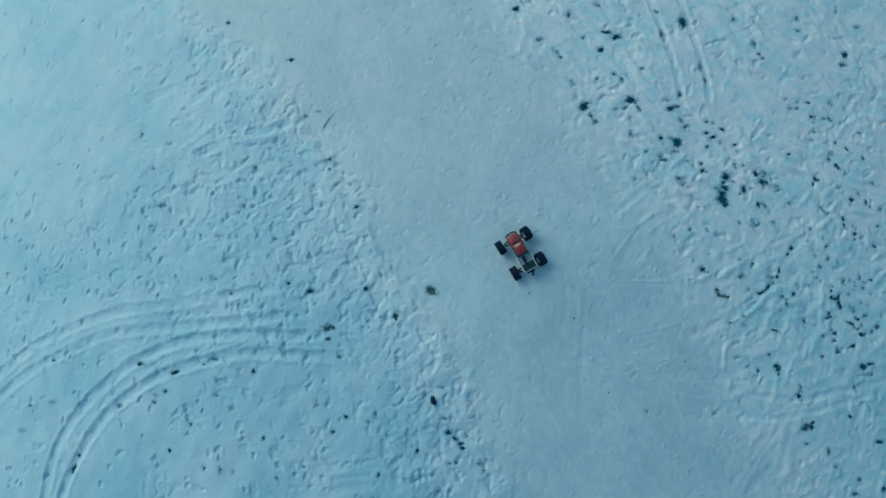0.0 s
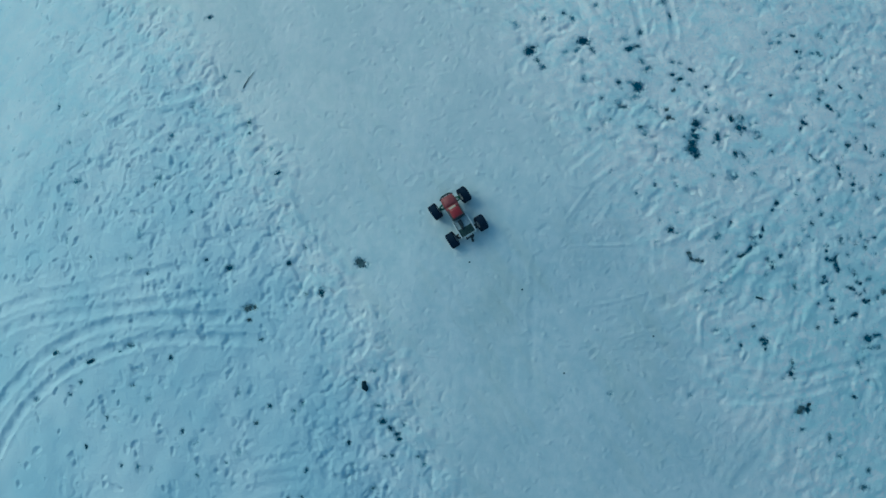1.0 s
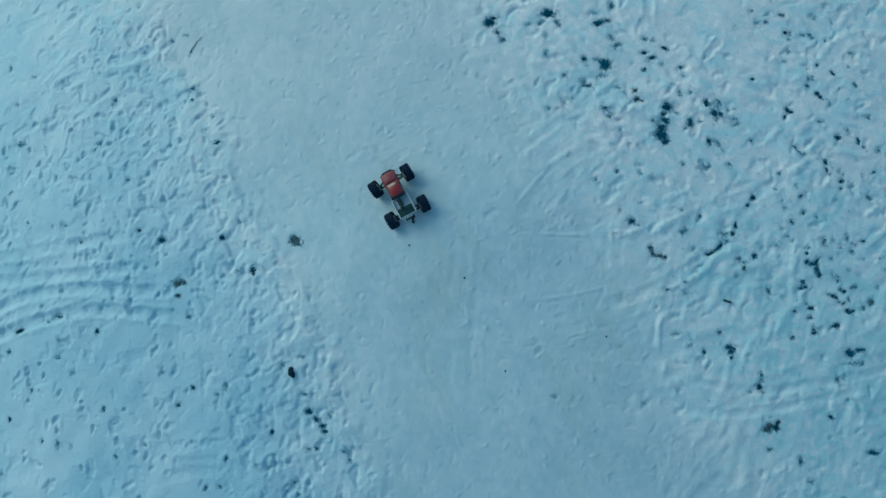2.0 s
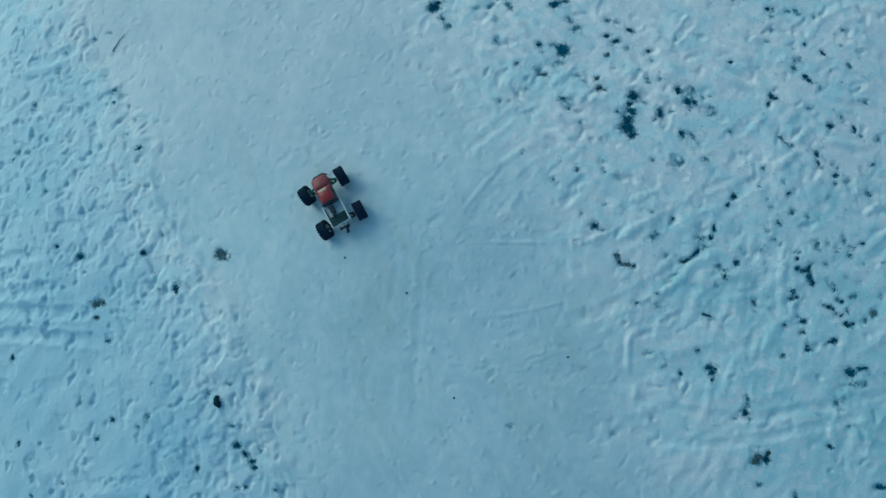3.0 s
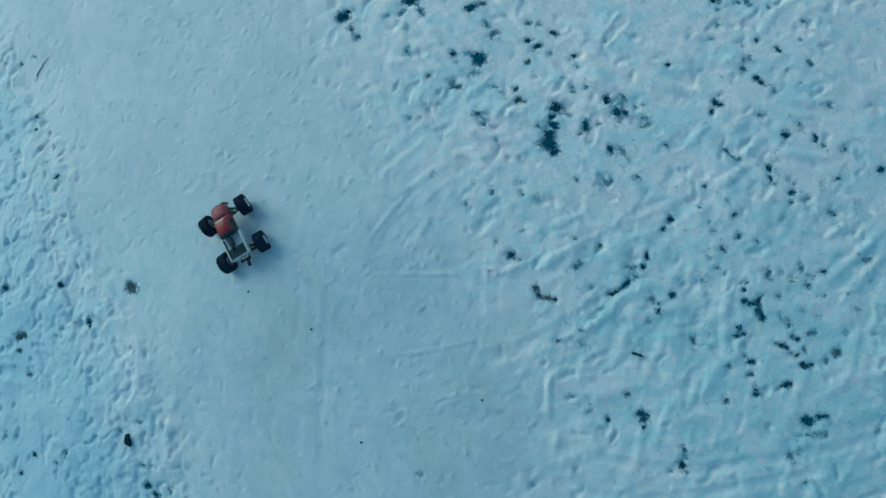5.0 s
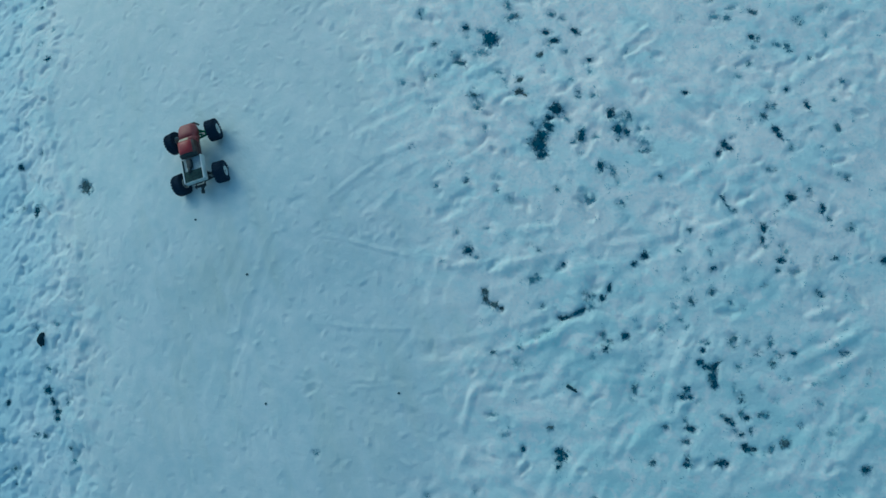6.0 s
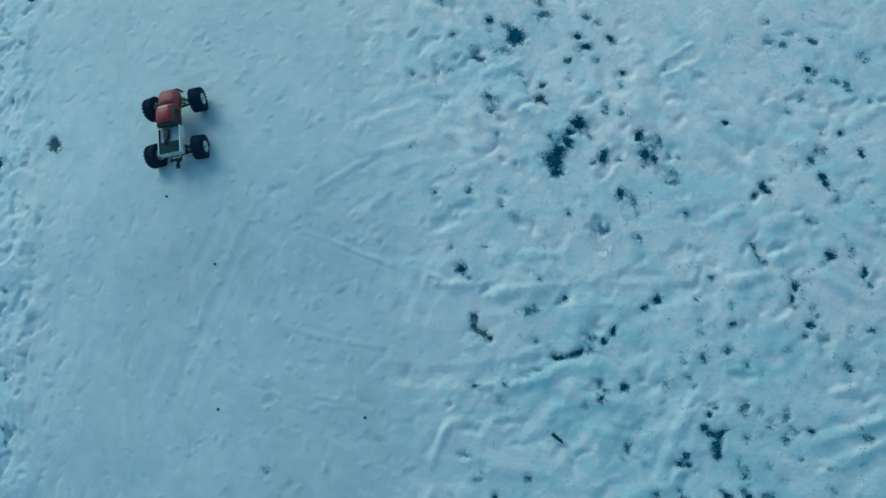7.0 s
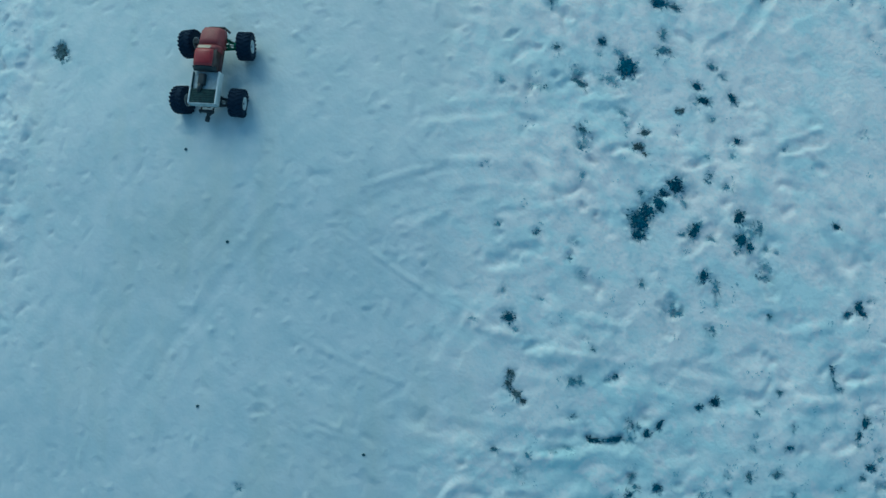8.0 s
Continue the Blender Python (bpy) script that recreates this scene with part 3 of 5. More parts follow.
CAR_X, CAR_Y, CAR_HEADING = 1.329, 0.615, 119.0
WHEELBASE, TRACK, TYRE_R = 0.388, 0.388, 0.089


# ---- ground ----
def lattice(x, y, cell, seed):
    """Smooth gradient noise on a turned grid, about 0 to 1."""
    rng = np.random.RandomState(seed)
    way = rng.rand(256, 256) * 2 * np.pi
    turn = rng.rand() * np.pi
    c, s = math.cos(turn), math.sin(turn)
    gx, gy = (x * c + y * s) / cell + 7000, (-x * s + y * c) / cell + 7000
    ix, iy = np.floor(gx).astype(int), np.floor(gy).astype(int)
    fx, fy = gx - ix, gy - iy
    corner = lambda i, j: np.cos(way[(ix + i) % 256, (iy + j) % 256]) * (fx - i) + np.sin(way[(ix + i) % 256, (iy + j) % 256]) * (fy - j)
    u, v = fx ** 3 * (fx * (6 * fx - 15) + 10), fy ** 3 * (fy * (6 * fy - 15) + 10)
    low = corner(0, 0) * (1 - u) + corner(1, 0) * u
    return 0.5 + 0.80 * (low * (1 - v) + (corner(0, 1) * (1 - u) + corner(1, 1) * u) * v)


def axis(lo, hi, step, out):
    inner = np.arange(lo, hi + step / 2, step)
    grow, reach, d = [], 0.0, step
    while reach < out:
        d *= 1.22
        reach += d
        grow.append(reach)
    return np.concatenate([lo - np.array(grow[::-1]), inner, inner[-1] + np.array(grow)])


XS, YS = axis(-7.2, 7.9, 0.016, 900), axis(-3.6, 5.2, 0.016, 900)
GX, GY = np.meshgrid(XS, YS)
HEIGHT = np.zeros_like(GX)
out = np.hypot(np.maximum(0, np.abs(GX - 0.4) - 7.5), np.maximum(0, np.abs(GY - 0.8) - 4.3))
near_in = np.exp(-out / 0.7)
wob = (lattice(GX, GY, 0.55, 3) - 0.5) * 0.50 + (lattice(GX, GY, 0.14, 4) - 0.5) * 0.30
left_d = (GX - np.interp(GY, LANE_Y, LANE_LEFT)) + wob
right_d = np.interp(GY, EDGE_Y, EDGE_X) - GX + wob * 1.6
smooth = lambda d, w: np.clip(d / w + 0.5, 0, 1) ** 2 * (3 - 2 * np.clip(d / w + 0.5, 0, 1))
LEFT, RIGHT = 1 - smooth(left_d, 0.38), 1 - smooth(right_d, 0.9)
LANE = np.clip(1 - LEFT - RIGHT, 0, 1)
# Bluer, darker west: edge tint and sunny slope evened out in colour.
WEST_TINT = (1 - smooth(left_d + 0.3, 1.7)) * (1 - 0.28 * smooth(GY - 1.2, 1.8))
# Warm north and teal south: a cast over the view, put into colour.
NORTH_TINT = 0.7 * smooth(GY - 1.3, 2.2)
SOUTH_TINT = 0.75 * smooth(-0.6 - right_d, 1.2) * smooth(0.6 - GY, 1.6)
PACKED = np.clip(smooth(left_d, 1.1) + smooth(right_d, 1.6) - 1, 0, 1)


def grained(turn, long, short, seed):
    """Noise drawn out along one heading, -0.5 to 0.5."""
    c, q = math.cos(radians(turn)), math.sin(radians(turn))
    return lattice((GX * c + GY * q) / long, (-GX * q + GY * c) / short, 1.0, seed) - 0.5


def crests(turn, long, short, seed, sharp=0.055):
    """Thin raised streaks along one heading, 0 to 1, in patches."""
    n = grained(turn, long, short, seed) + (lattice(GX, GY, 0.11, seed + 5) - 0.5) * 0.04
    patch = np.clip((lattice(GX, GY, 0.33, seed + 6) - 0.40) / 0.22, 0, 1)
    return np.exp(-(n / sharp) ** 2) * patch


def pits(cell, seed, lo, hi, warp=0.06):
    """Irregular hollows, 0 to 1, where a bent noise field runs high."""
    wx = GX + (lattice(GX, GY, 0.13, seed + 1) - 0.5) * warp * 2
    wy = GY + (lattice(GX, GY, 0.13, seed + 2) - 0.5) * warp * 2
    t = np.clip((lattice(wx, wy, cell, seed) - lo) / (hi - lo), 0, 1)
    return t * t * (3 - 2 * t)


far_west = smooth(GY - 1.6, 1.6) * smooth(-1.7 - GX, 1.4)
near_lane = np.exp(-np.abs(left_d) / 1.6)
rough_left = np.clip(0.42 + 0.60 * near_lane + 0.8 * (lattice(GX, GY, 0.9, 23) - 0.5), 0.15, 1.3) * (1 - 0.45 * smooth(-0.9 - GY, 0.6) * smooth(-0.6 - GX, 1.0)) * (1 - 0.6 * smooth(-3.2 - GX, 1.5) * smooth(GY - 2.7, 1.5))
HEIGHT += (lattice(GX, GY, 1.4, 11) - 0.5) * 0.05 * near_in
HEIGHT += LEFT * 0.022 + RIGHT * 0.014
HEIGHT += LEFT * (lattice(GX, GY, 0.30, 12) - 0.5) * 0.030
HEIGHT += LEFT * 0.86 * (1 - 0.2 * far_west) * rough_left * ((lattice(GX, GY, 0.12, 13) - 0.5) * 0.020 + (lattice(GX, GY, 0.045, 14) - 0.5) * 0.009 - pits(0.085, 31, 0.60, 0.84, 0.05) * 0.011 - pits(0.16, 35, 0.62, 0.82, 0.09) * 0.028)
upper = smooth(GY - 0.6, 1.2)
calm = RIGHT * np.clip((lattice(GX, GY, 0.75, 161) - 0.30) / 0.30, 0.50, 1.15)
HEIGHT += RIGHT * (lattice(GX, GY, 0.40, 15) - 0.5) * 0.024
either = smooth(lattice(GX, GY, 0.8, 181) - 0.5, 0.25)
slant = upper * (either * grained(-24, 0.60, 0.13, 41) + (1 - either) * grained(-52, 0.60, 0.11, 42)) + (1 - upper) * (either * grained(72, 0.55, 0.12, 44) + (1 - either) * grained(20, 0.60, 0.13, 45))
HEIGHT += calm * (np.maximum(slant, -0.12) + 0.10) * (0.036 + 0.010 * upper)
HEIGHT += calm * (crests(-30, 2.4, 0.30, 131, 0.04) * 0.006 * upper + crests(70, 2.4, 0.30, 141, 0.04) * 0.006 * (1 - upper))
HEIGHT += calm * ((lattice(GX, GY, 0.07, 17) - 0.5) * 0.010 + (lattice(GX, GY, 0.14, 20) - 0.5) * 0.010 - pits(0.16, 47, 0.70, 0.84) * 0.016)
HEIGHT -= LANE * np.clip(1.1 - left_d / 0.7, 0, 1) * pits(0.085, 57, 0.66, 0.85, 0.05) * 0.010
HEIGHT -= LANE * (pits(0.10, 58, 0.74, 0.9) * 0.006 + np.clip(1.2 - right_d / 1.0, 0, 1) * pits(0.12, 59, 0.66, 0.86) * 0.009)
HEIGHT += LANE * (grained(-62, 0.9, 0.09, 55) * 0.003 + grained(78, 0.7, 0.08, 56) * 0.002 + (lattice(GX, GY, 0.30, 18) - 0.5) * 0.008 + (lattice(GX, GY, 0.07, 19) - 0.5) * 0.003)


def window(x0, x1, y0, y1):
    i0, i1 = np.searchsorted(XS, (x0, x1))
    j0, j1 = np.searchsorted(YS, (y0, y1))
    return slice(j0, j1), slice(i0, i1)


def dent(x, y, a, b, turn, depth, rim=0.35):
    """Press an oval hollow with a soft raised rim into the snow."""
    r = 2.6 * max(a, b)
    w = window(x - r, x + r, y - r, y + r)
    c, s = math.cos(radians(turn)), math.sin(radians(turn))
    u, v = (GX[w] - x) * c + (GY[w] - y) * s, -(GX[w] - x) * s + (GY[w] - y) * c
    q = np.sqrt((u / a) ** 2 + (v / b) ** 2) + (lattice(GX[w], GY[w], 0.05, 61) - 0.5) * 1.3
    HEIGHT[w] += -depth * np.exp(-q ** 3.0) + depth * rim * np.exp(-((q - 1.45) / 0.38) ** 2)


def groove(points, width, depth, rim=0.35, fade=0.25, broken=0.0, seed=0):
    """A wheel rut along a smooth line through a few points; depth below 0 heaps a ridge."""
    p = np.array(points, float)
    p = np.vstack([2 * p[0] - p[1], p, 2 * p[-1] - p[-2]])
    line = []
    for k in range(1, len(p) - 2):
        for t in np.linspace(0, 1, 8, endpoint=False):
            line.append(0.5 * (2 * p[k] + (p[k + 1] - p[k - 1]) * t + (2 * p[k - 1] - 5 * p[k] + 4 * p[k + 1] - p[k + 2]) * t ** 2
                               + (3 * p[k] - p[k - 1] - 3 * p[k + 1] + p[k + 2]) * t ** 3))
    line = np.array(line + [p[-2]])
    pad = width * 3.5
    w = window(line[:, 0].min() - pad, line[:, 0].max() + pad, line[:, 1].min() - pad, line[:, 1].max() + pad)
    x, y = GX[w], GY[w]
    best, along = np.full(x.shape, 9.0), np.zeros(x.shape)
    run = np.concatenate([[0], np.cumsum(np.hypot(*np.diff(line, axis=0).T))])
    for k in range(len(line) - 1):
        a, d = line[k], line[k + 1] - line[k]
        n2 = max(d @ d, 1e-9)
        t = np.clip(((x - a[0]) * d[0] + (y - a[1]) * d[1]) / n2, 0, 1)
        dist = np.hypot(x - a[0] - t * d[0], y - a[1] - t * d[1])
        closer = dist < best
        best, along = np.where(closer, dist, best), np.where(closer, run[k] + t * math.sqrt(n2), along)
    ends = np.clip(np.minimum(along, run[-1] - along) / max(fade, 1e-3), 0, 1) if fade else 1.0
    patchy = 1 - broken * lattice(x, y, 0.18, 50 + seed) * 1.6
    best = best + (lattice(x, y, 0.10, 90 + seed) - 0.5) * width * 0.5
    HEIGHT[w] += np.clip(ends, 0, 1) * np.clip(patchy, 0, 1) * (-depth * np.exp(-np.abs(best / width) ** 3) + depth * rim * np.exp(-((best - 1.55 * width) / (0.45 * width)) ** 2))


# Wheel ruts that sweep through the western snow.
groove([(-6.95, -1.63), (-6.32, -1.06), (-5.7, -0.62), (-5.02, -0.33), (-4.29, -0.11), (-3.5, -0.01), (-2.5, 0.13), (-1.71, 0.22)], 0.06, 0.032, broken=0.6, fade=0.5, seed=1)
groove([(-6.91, -1.98), (-6.3, -1.38), (-5.69, -0.95), (-5, -0.64), (-4.36, -0.41), (-3.48, -0.33), (-2.65, -0.26), (-1.43, -0.14)], 0.06, 0.032, broken=0.6, fade=0.5, seed=2)
groove([(-5.52, -3.48), (-5.41, -2.76), (-5.23, -2.1), (-4.87, -1.53), (-4.34, -1.04), (-3.82, -0.72), (-3.23, -0.51), (-2.49, -0.43), (-1.22, -0.45)], 0.062, 0.040, broken=0.5, fade=0.4, seed=3)
groove([(-5.25, -3.47), (-5.12, -2.73), (-4.76, -2), (-4.33, -1.47), (-3.64, -1.01), (-2.97, -0.79), (-2.25, -0.67), (-1.09, -0.74)], 0.062, 0.044, broken=0.5, fade=0.3, seed=4)
# Ruts on the eastern verge.
groove([(3.09, 4.94), (3.29, 4.23), (3.54, 3.36), (3.69, 2.55)], 0.045, 0.024, broken=0.5, seed=5)
groove([(3.54, 4.93), (3.77, 4.06), (4.01, 3.12), (4.04, 2.48)], 0.045, 0.024, broken=0.5, seed=6)
groove([(0.77, 3.54), (1.47, 3.25), (2.02, 2.95), (2.46, 2.48)], 0.04, 0.016, broken=0.4, seed=9)
groove([(4, -1.17), (4.14, -1.19), (4.64, -1.33), (5.26, -1.39), (6.39, -1.2), (7.39, -0.89)], 0.042, 0.020, rim=0.25, fade=0.6, broken=0.6, seed=7)
groove([(3.9, -1.55), (4.14, -1.53), (4.61, -1.64), (5.11, -1.63), (5.99, -1.45), (6.62, -1.24)], 0.042, 0.020, rim=0.25, fade=0.6, broken=0.6, seed=8)
# Streaks and ridges that wheels and wind have left.
for k, (width, depth, line) in enumerate((
        (0.035, 0.012, [(2.62, 1.12), (2.79, 1.28), (2.98, 1.43), (3.11, 1.54)]), (0.035, 0.012, [(2.8, 0.95), (3.03, 1.14), (3.2, 1.28)]),
        (0.035, 0.01, [(2.92, 0.88), (3.2, 1.06), (3.37, 1.17)]), (0.025, -0.008, [(2.61, 1.07), (2.93, 1.3), (3.13, 1.48)]),
        (0.025, -0.008, [(2.86, 0.92), (3.09, 1.1), (3.33, 1.24)]), (0.03, 0.009, [(2.85, 0.36), (2.98, 0.56), (3.15, 0.76), (3.31, 0.92)]),
        (0.022, -0.008, [(2.94, 0.4), (3.06, 0.6), (3.23, 0.84)]), (0.03, 0.007, [(2.63, 0.37), (2.83, 0.71), (3.13, 0.98)]),
        (0.016, -0.009, [(2.53, 0.22), (2.89, 0.24), (3.13, 0.23), (3.36, 0.26), (3.73, 0.29)]),
        (0.025, 0.006, [(3.07, 0.28), (3.34, 0.31), (3.63, 0.4)]), (0.028, -0.014, [(3.44, 0.52), (3.66, 0.61), (3.82, 0.79), (3.88, 0.91)]),)):
    groove(line, width * 1.2, depth * 0.58, rim=0.3, fade=0.15, broken=0.35, seed=100 + k)
for k, (width, depth, line) in enumerate((
        (0.045, 0.014, [(4.05, 0.2), (4.39, 0.38), (4.61, 0.5), (4.91, 0.64), (5.21, 0.74), (5.53, 0.93)]),
        (0.045, 0.012, [(3.54, -0.52), (3.99, -0.36), (4.26, -0.22), (4.55, -0.03), (4.75, 0.15)]),
        (0.035, -0.014, [(4.22, -0.37), (4.48, -0.23), (4.72, -0.02), (4.91, 0.12)]),
        (0.022, -0.012, [(4.13, -0.88), (4.12, -0.71), (4.16, -0.6), (4.27, -0.55)]), (0.02, -0.009, [(4.18, -1.01), (4.19, -1.19), (4.14, -1.33)]),
        (0.022, -0.01, [(4.14, -0.55), (4.14, -0.43), (4.25, -0.35)]), (0.018, -0.006, [(3.2, -0.85), (3.48, -0.79)]),
        (0.025, 0.005, [(3.13, -0.78), (3.44, -0.65)]), (0.018, -0.006, [(3.76, -0.68), (4.04, -0.53)]),
        (0.018, -0.006, [(2.7, -0.48), (3.1, -0.43), (3.62, -0.31)]), (0.016, -0.006, [(3.11, -0.87), (3.48, -0.77)]),)):
    groove(line, width * 1.2, depth * 1.05, rim=0.3, fade=0.15, broken=0.35, seed=111 + k)
for k, (width, depth, line) in enumerate((
        (0.035, 0.0018, [(2.16, -1.56), (2.1, -0.97), (2.19, -0.38), (2.44, 0.11), (2.65, 0.38)]),
        (0.035, 0.0018, [(1.91, -1.55), (1.89, -0.94), (1.99, -0.34), (2.19, 0.09), (2.47, 0.41)]),
        (0.022, -0.002, [(2.27, -1.47), (2.24, -0.92), (2.33, -0.39), (2.54, 0.05)]),
        (0.03, -0.013, [(5.58, -0.53), (5.56, -0.16), (5.6, 0.09), (5.66, 0.27)]), (0.025, -0.01, [(5.69, -0.12), (5.67, 0.06)]),
        (0.03, -0.012, [(6.32, 0.14), (6.57, 0.33), (6.81, 0.58)]), (0.03, -0.012, [(6.44, -0.03), (6.68, 0.21), (6.86, 0.41)]),
        (0.035, 0.012, [(6.38, 0.06), (6.63, 0.27), (6.84, 0.49)]), (0.035, -0.012, [(5.62, 1.12), (5.82, 1.27), (6, 1.45)]),
        (0.03, -0.01, [(5.51, 0.91), (5.76, 1.1), (5.86, 1.19)]), (0.03, -0.011, [(5.96, 1.23), (6.24, 1.19), (6.5, 1.16)]),)):
    groove(line, width * 1.2, depth * 1.05, rim=0.3, fade=0.15, broken=0.35, seed=122 + k)
for k, (width, depth, line) in enumerate((
        (0.035, 0.01, [(5.94, 1.17), (6.22, 1.12), (6.46, 1.1)]), (0.045, 0.013, [(4.77, 2.15), (5.02, 1.94), (5.24, 1.87), (5.54, 1.8)]),
        (0.035, -0.012, [(4.85, 2.22), (5.14, 2.1), (5.45, 2.02), (5.77, 1.99)]), (0.04, 0.011, [(4.92, 2.45), (5.22, 2.25), (5.54, 2.13)]),
        (0.035, -0.012, [(4.75, 2), (5.08, 1.86), (5.35, 1.76), (5.64, 1.71)]), (0.04, 0.01, [(4.69, 1.92), (4.98, 1.77), (5.3, 1.65)]),
        (0.03, -0.011, [(4.32, 1.69), (4.55, 1.66), (4.65, 1.58)]), (0.05, 0.012, [(4.24, 1.2), (4.4, 1.02), (4.36, 0.79), (4.24, 0.62)]),
        (0.028, -0.012, [(6.1, 2.59), (6.19, 2.69), (6.28, 2.82)]), (0.028, 0.012, [(6.08, 2.66), (6.17, 2.79), (6.23, 2.94)]),
        (0.03, -0.01, [(6.08, 1.69), (6.33, 1.63), (6.57, 1.62)]),)):
    groove(line, width * 1.2, depth * 1.05, rim=0.3, fade=0.15, broken=0.35, seed=133 + k)
for k, (width, depth, line) in enumerate((
        (0.03, 0.01, [(6.06, 1.6), (6.35, 1.55), (6.59, 1.5)]), (0.03, -0.01, [(5.93, 2.3), (6.12, 2.48), (6.34, 2.6)]),
        (0.02, -0.008, [(2.57, 0.52), (2.77, 0.78), (2.99, 1.01)]), (0.03, 0.009, [(2.78, 0.79), (2.94, 0.94), (3.06, 1.03)]),
        (0.03, 0.01, [(3.06, 0.76), (3.22, 0.92), (3.33, 1.03)]), (0.022, -0.008, [(2.87, 0.41), (3.07, 0.66), (3.15, 0.79)]),
        (0.014, -0.007, [(2.77, 0.24), (3.31, 0.23), (3.49, 0.24)]), (0.03, -0.012, [(3.46, 0.24), (3.85, 0.26), (3.98, 0.31)]),
        (0.016, -0.005, [(2.33, -0.92), (2.68, -0.91)]), (0.016, -0.006, [(3.1, -0.91), (3.3, -0.87), (3.52, -0.79)]),
        (0.014, -0.005, [(3.41, -1.11), (3.55, -1.13)]),)):
    groove(line, width * 1.2, depth * 1.05, rim=0.3, fade=0.15, broken=0.35, seed=144 + k)
for k, (width, depth, line) in enumerate((
        (0.022, -0.007, [(3.81, -0.72), (4.03, -0.56)]), (0.022, -0.012, [(4.12, -1.06), (4.13, -0.75), (4.18, -0.63), (4.28, -0.57), (4.37, -0.59)]),
        (0.028, -0.012, [(4.82, -1.34), (4.91, -1.03), (5, -0.88)]), (0.026, -0.011, [(5, -1.18), (5.08, -0.94), (5.14, -0.78)]),
        (0.026, -0.01, [(5.22, -1.04), (5.31, -0.74), (5.37, -0.54)]), (0.018, -0.004, [(2.12, 0), (2.22, 0.24)]),
        (0.05, 0.014, [(-4.03, 3), (-3.48, 3.16)]), (0.05, 0.018, [(-3.37, 2.39), (-3.14, 2.66)]), (0.05, 0.018, [(-3.24, 2.07), (-2.74, 2.25)]),
        (0.04, -0.014, [(-3.43, 2.13), (-3.11, 2.4), (-2.78, 2.56)]), (0.05, 0.016, [(-3.34, 2.86), (-3.1, 3.02), (-2.94, 3.2)]),)):
    groove(line, width * 1.2, depth * 1.05, rim=0.3, fade=0.15, broken=0.35, seed=155 + k)
for k, (width, depth, line) in enumerate((
        (0.05, 0.018, [(-2.42, 2.37), (-1.95, 2.44), (-1.73, 2.57)]), (0.045, -0.018, [(-2.75, 2.32), (-2.25, 2.26), (-1.87, 2.39)]),
        (0.05, 0.016, [(-2.81, 3.19), (-2.48, 3.29)]), (0.04, -0.014, [(-2.31, 2.06), (-1.76, 1.98), (-1.56, 1.79)]),
        (0.045, 0.01, [(-1.39, -2.58), (-1.01, -2.46), (-0.54, -2.4)]), (0.035, -0.01, [(-1.36, -2.33), (-0.81, -2.23), (-0.34, -2.28)]),
        (0.06, 0.01, [(3.3, -0.99), (4.1, -1.07), (4.92, -1.26), (5.6, -1.4)]), (0.045, 0.006, [(4.17, -2.62), (4.58, -2.02), (4.87, -1.65)]),
        (0.045, 0.006, [(4.42, -2.7), (4.96, -2.12)]), (0.035, -0.006, [(4.33, -2.71), (4.76, -2.07), (5.01, -1.73)]),
        (0.03, -0.01, [(6.22, -2.5), (6.5, -2.39)]),)):
    groove(line, width * 1.2, depth * 1.05, rim=0.3, fade=0.15, broken=0.35, seed=166 + k)
for k, (width, depth, line) in enumerate((
        (0.03, -0.01, [(5.87, -2.73), (6, -2.57)]),)):
    groove(line, width * 1.2, depth * 1.05, rim=0.3, fade=0.15, broken=0.35, seed=177 + k)
# Old steps, drifts and hollows: x, y, half length, half width, heading, depth.
for x, y, a, b, turn, depth in (
        (3.59, 0.66, 0.11, 0.04, 46, 0.016), (3.7, 0.82, 0.1, 0.04, 33, 0.018), (4.3, -0.63, 0.08, 0.03, 23, 0.014), (4.55, -0.46, 0.09, 0.03, 23, 0.014), (4.31, -0.82, 0.05, 0.03, 18, 0.01),
        (4.64, 1, 0.05, 0.05, 15, 0.012), (6.23, 0.82, 0.06, 0.03, 32, 0.016), (4.47, -0.05, 0.13, 0.03, 32, 0.012), (5.34, -0.17, 0.08, 0.04, -14, 0.014), (5.87, 0.21, 0.08, 0.05, 17, 0.01),
        (6.47, 0.72, 0.08, 0.04, -15, 0.012), (3.47, 0.95, 0.09, 0.03, 40, 0.01), (4.03, 0.58, 0.07, 0.06, 16, -0.014), (4.27, 0.67, 0.12, 0.04, 26, -0.012), (4.18, 0.35, 0.12, 0.05, 36, -0.014)):
    dent(x, y, a, b, turn, depth, rim=0.2)
for x, y, a, b, turn, depth in (
        (3.85, 0.28, 0.13, 0.03, 21, -0.012), (3.52, 1.85, 0.13, 0.04, 45, -0.014), (3.85, 1.64, 0.13, 0.04, 3, -0.012), (4.53, -0.18, 0.13, 0.03, 37, -0.014), (4.84, -0.53, 0.09, 0.04, 38, -0.012),
        (4.27, 1.89, 0.13, 0.05, -2, -0.012), (5.62, 1.01, 0.12, 0.04, 32, -0.01), (5.71, 1.46, 0.12, 0.04, 42, -0.012), (5.37, 1.37, 0.1, 0.04, 47, -0.01), (4.41, 2.29, 0.11, 0.05, -19, -0.012),
        (5.4, 0.06, 0.05, 0.12, -3, -0.01), (5.22, 1.33, 0.14, 0.05, 31, 0.012), (4.73, 2.09, 0.13, 0.05, -28, 0.012), (5.33, 1.7, 0.12, 0.05, -12, 0.01), (5.85, 0.91, 0.09, 0.06, 16, 0.012)):
    dent(x, y, a, b, turn, depth, rim=0.2)
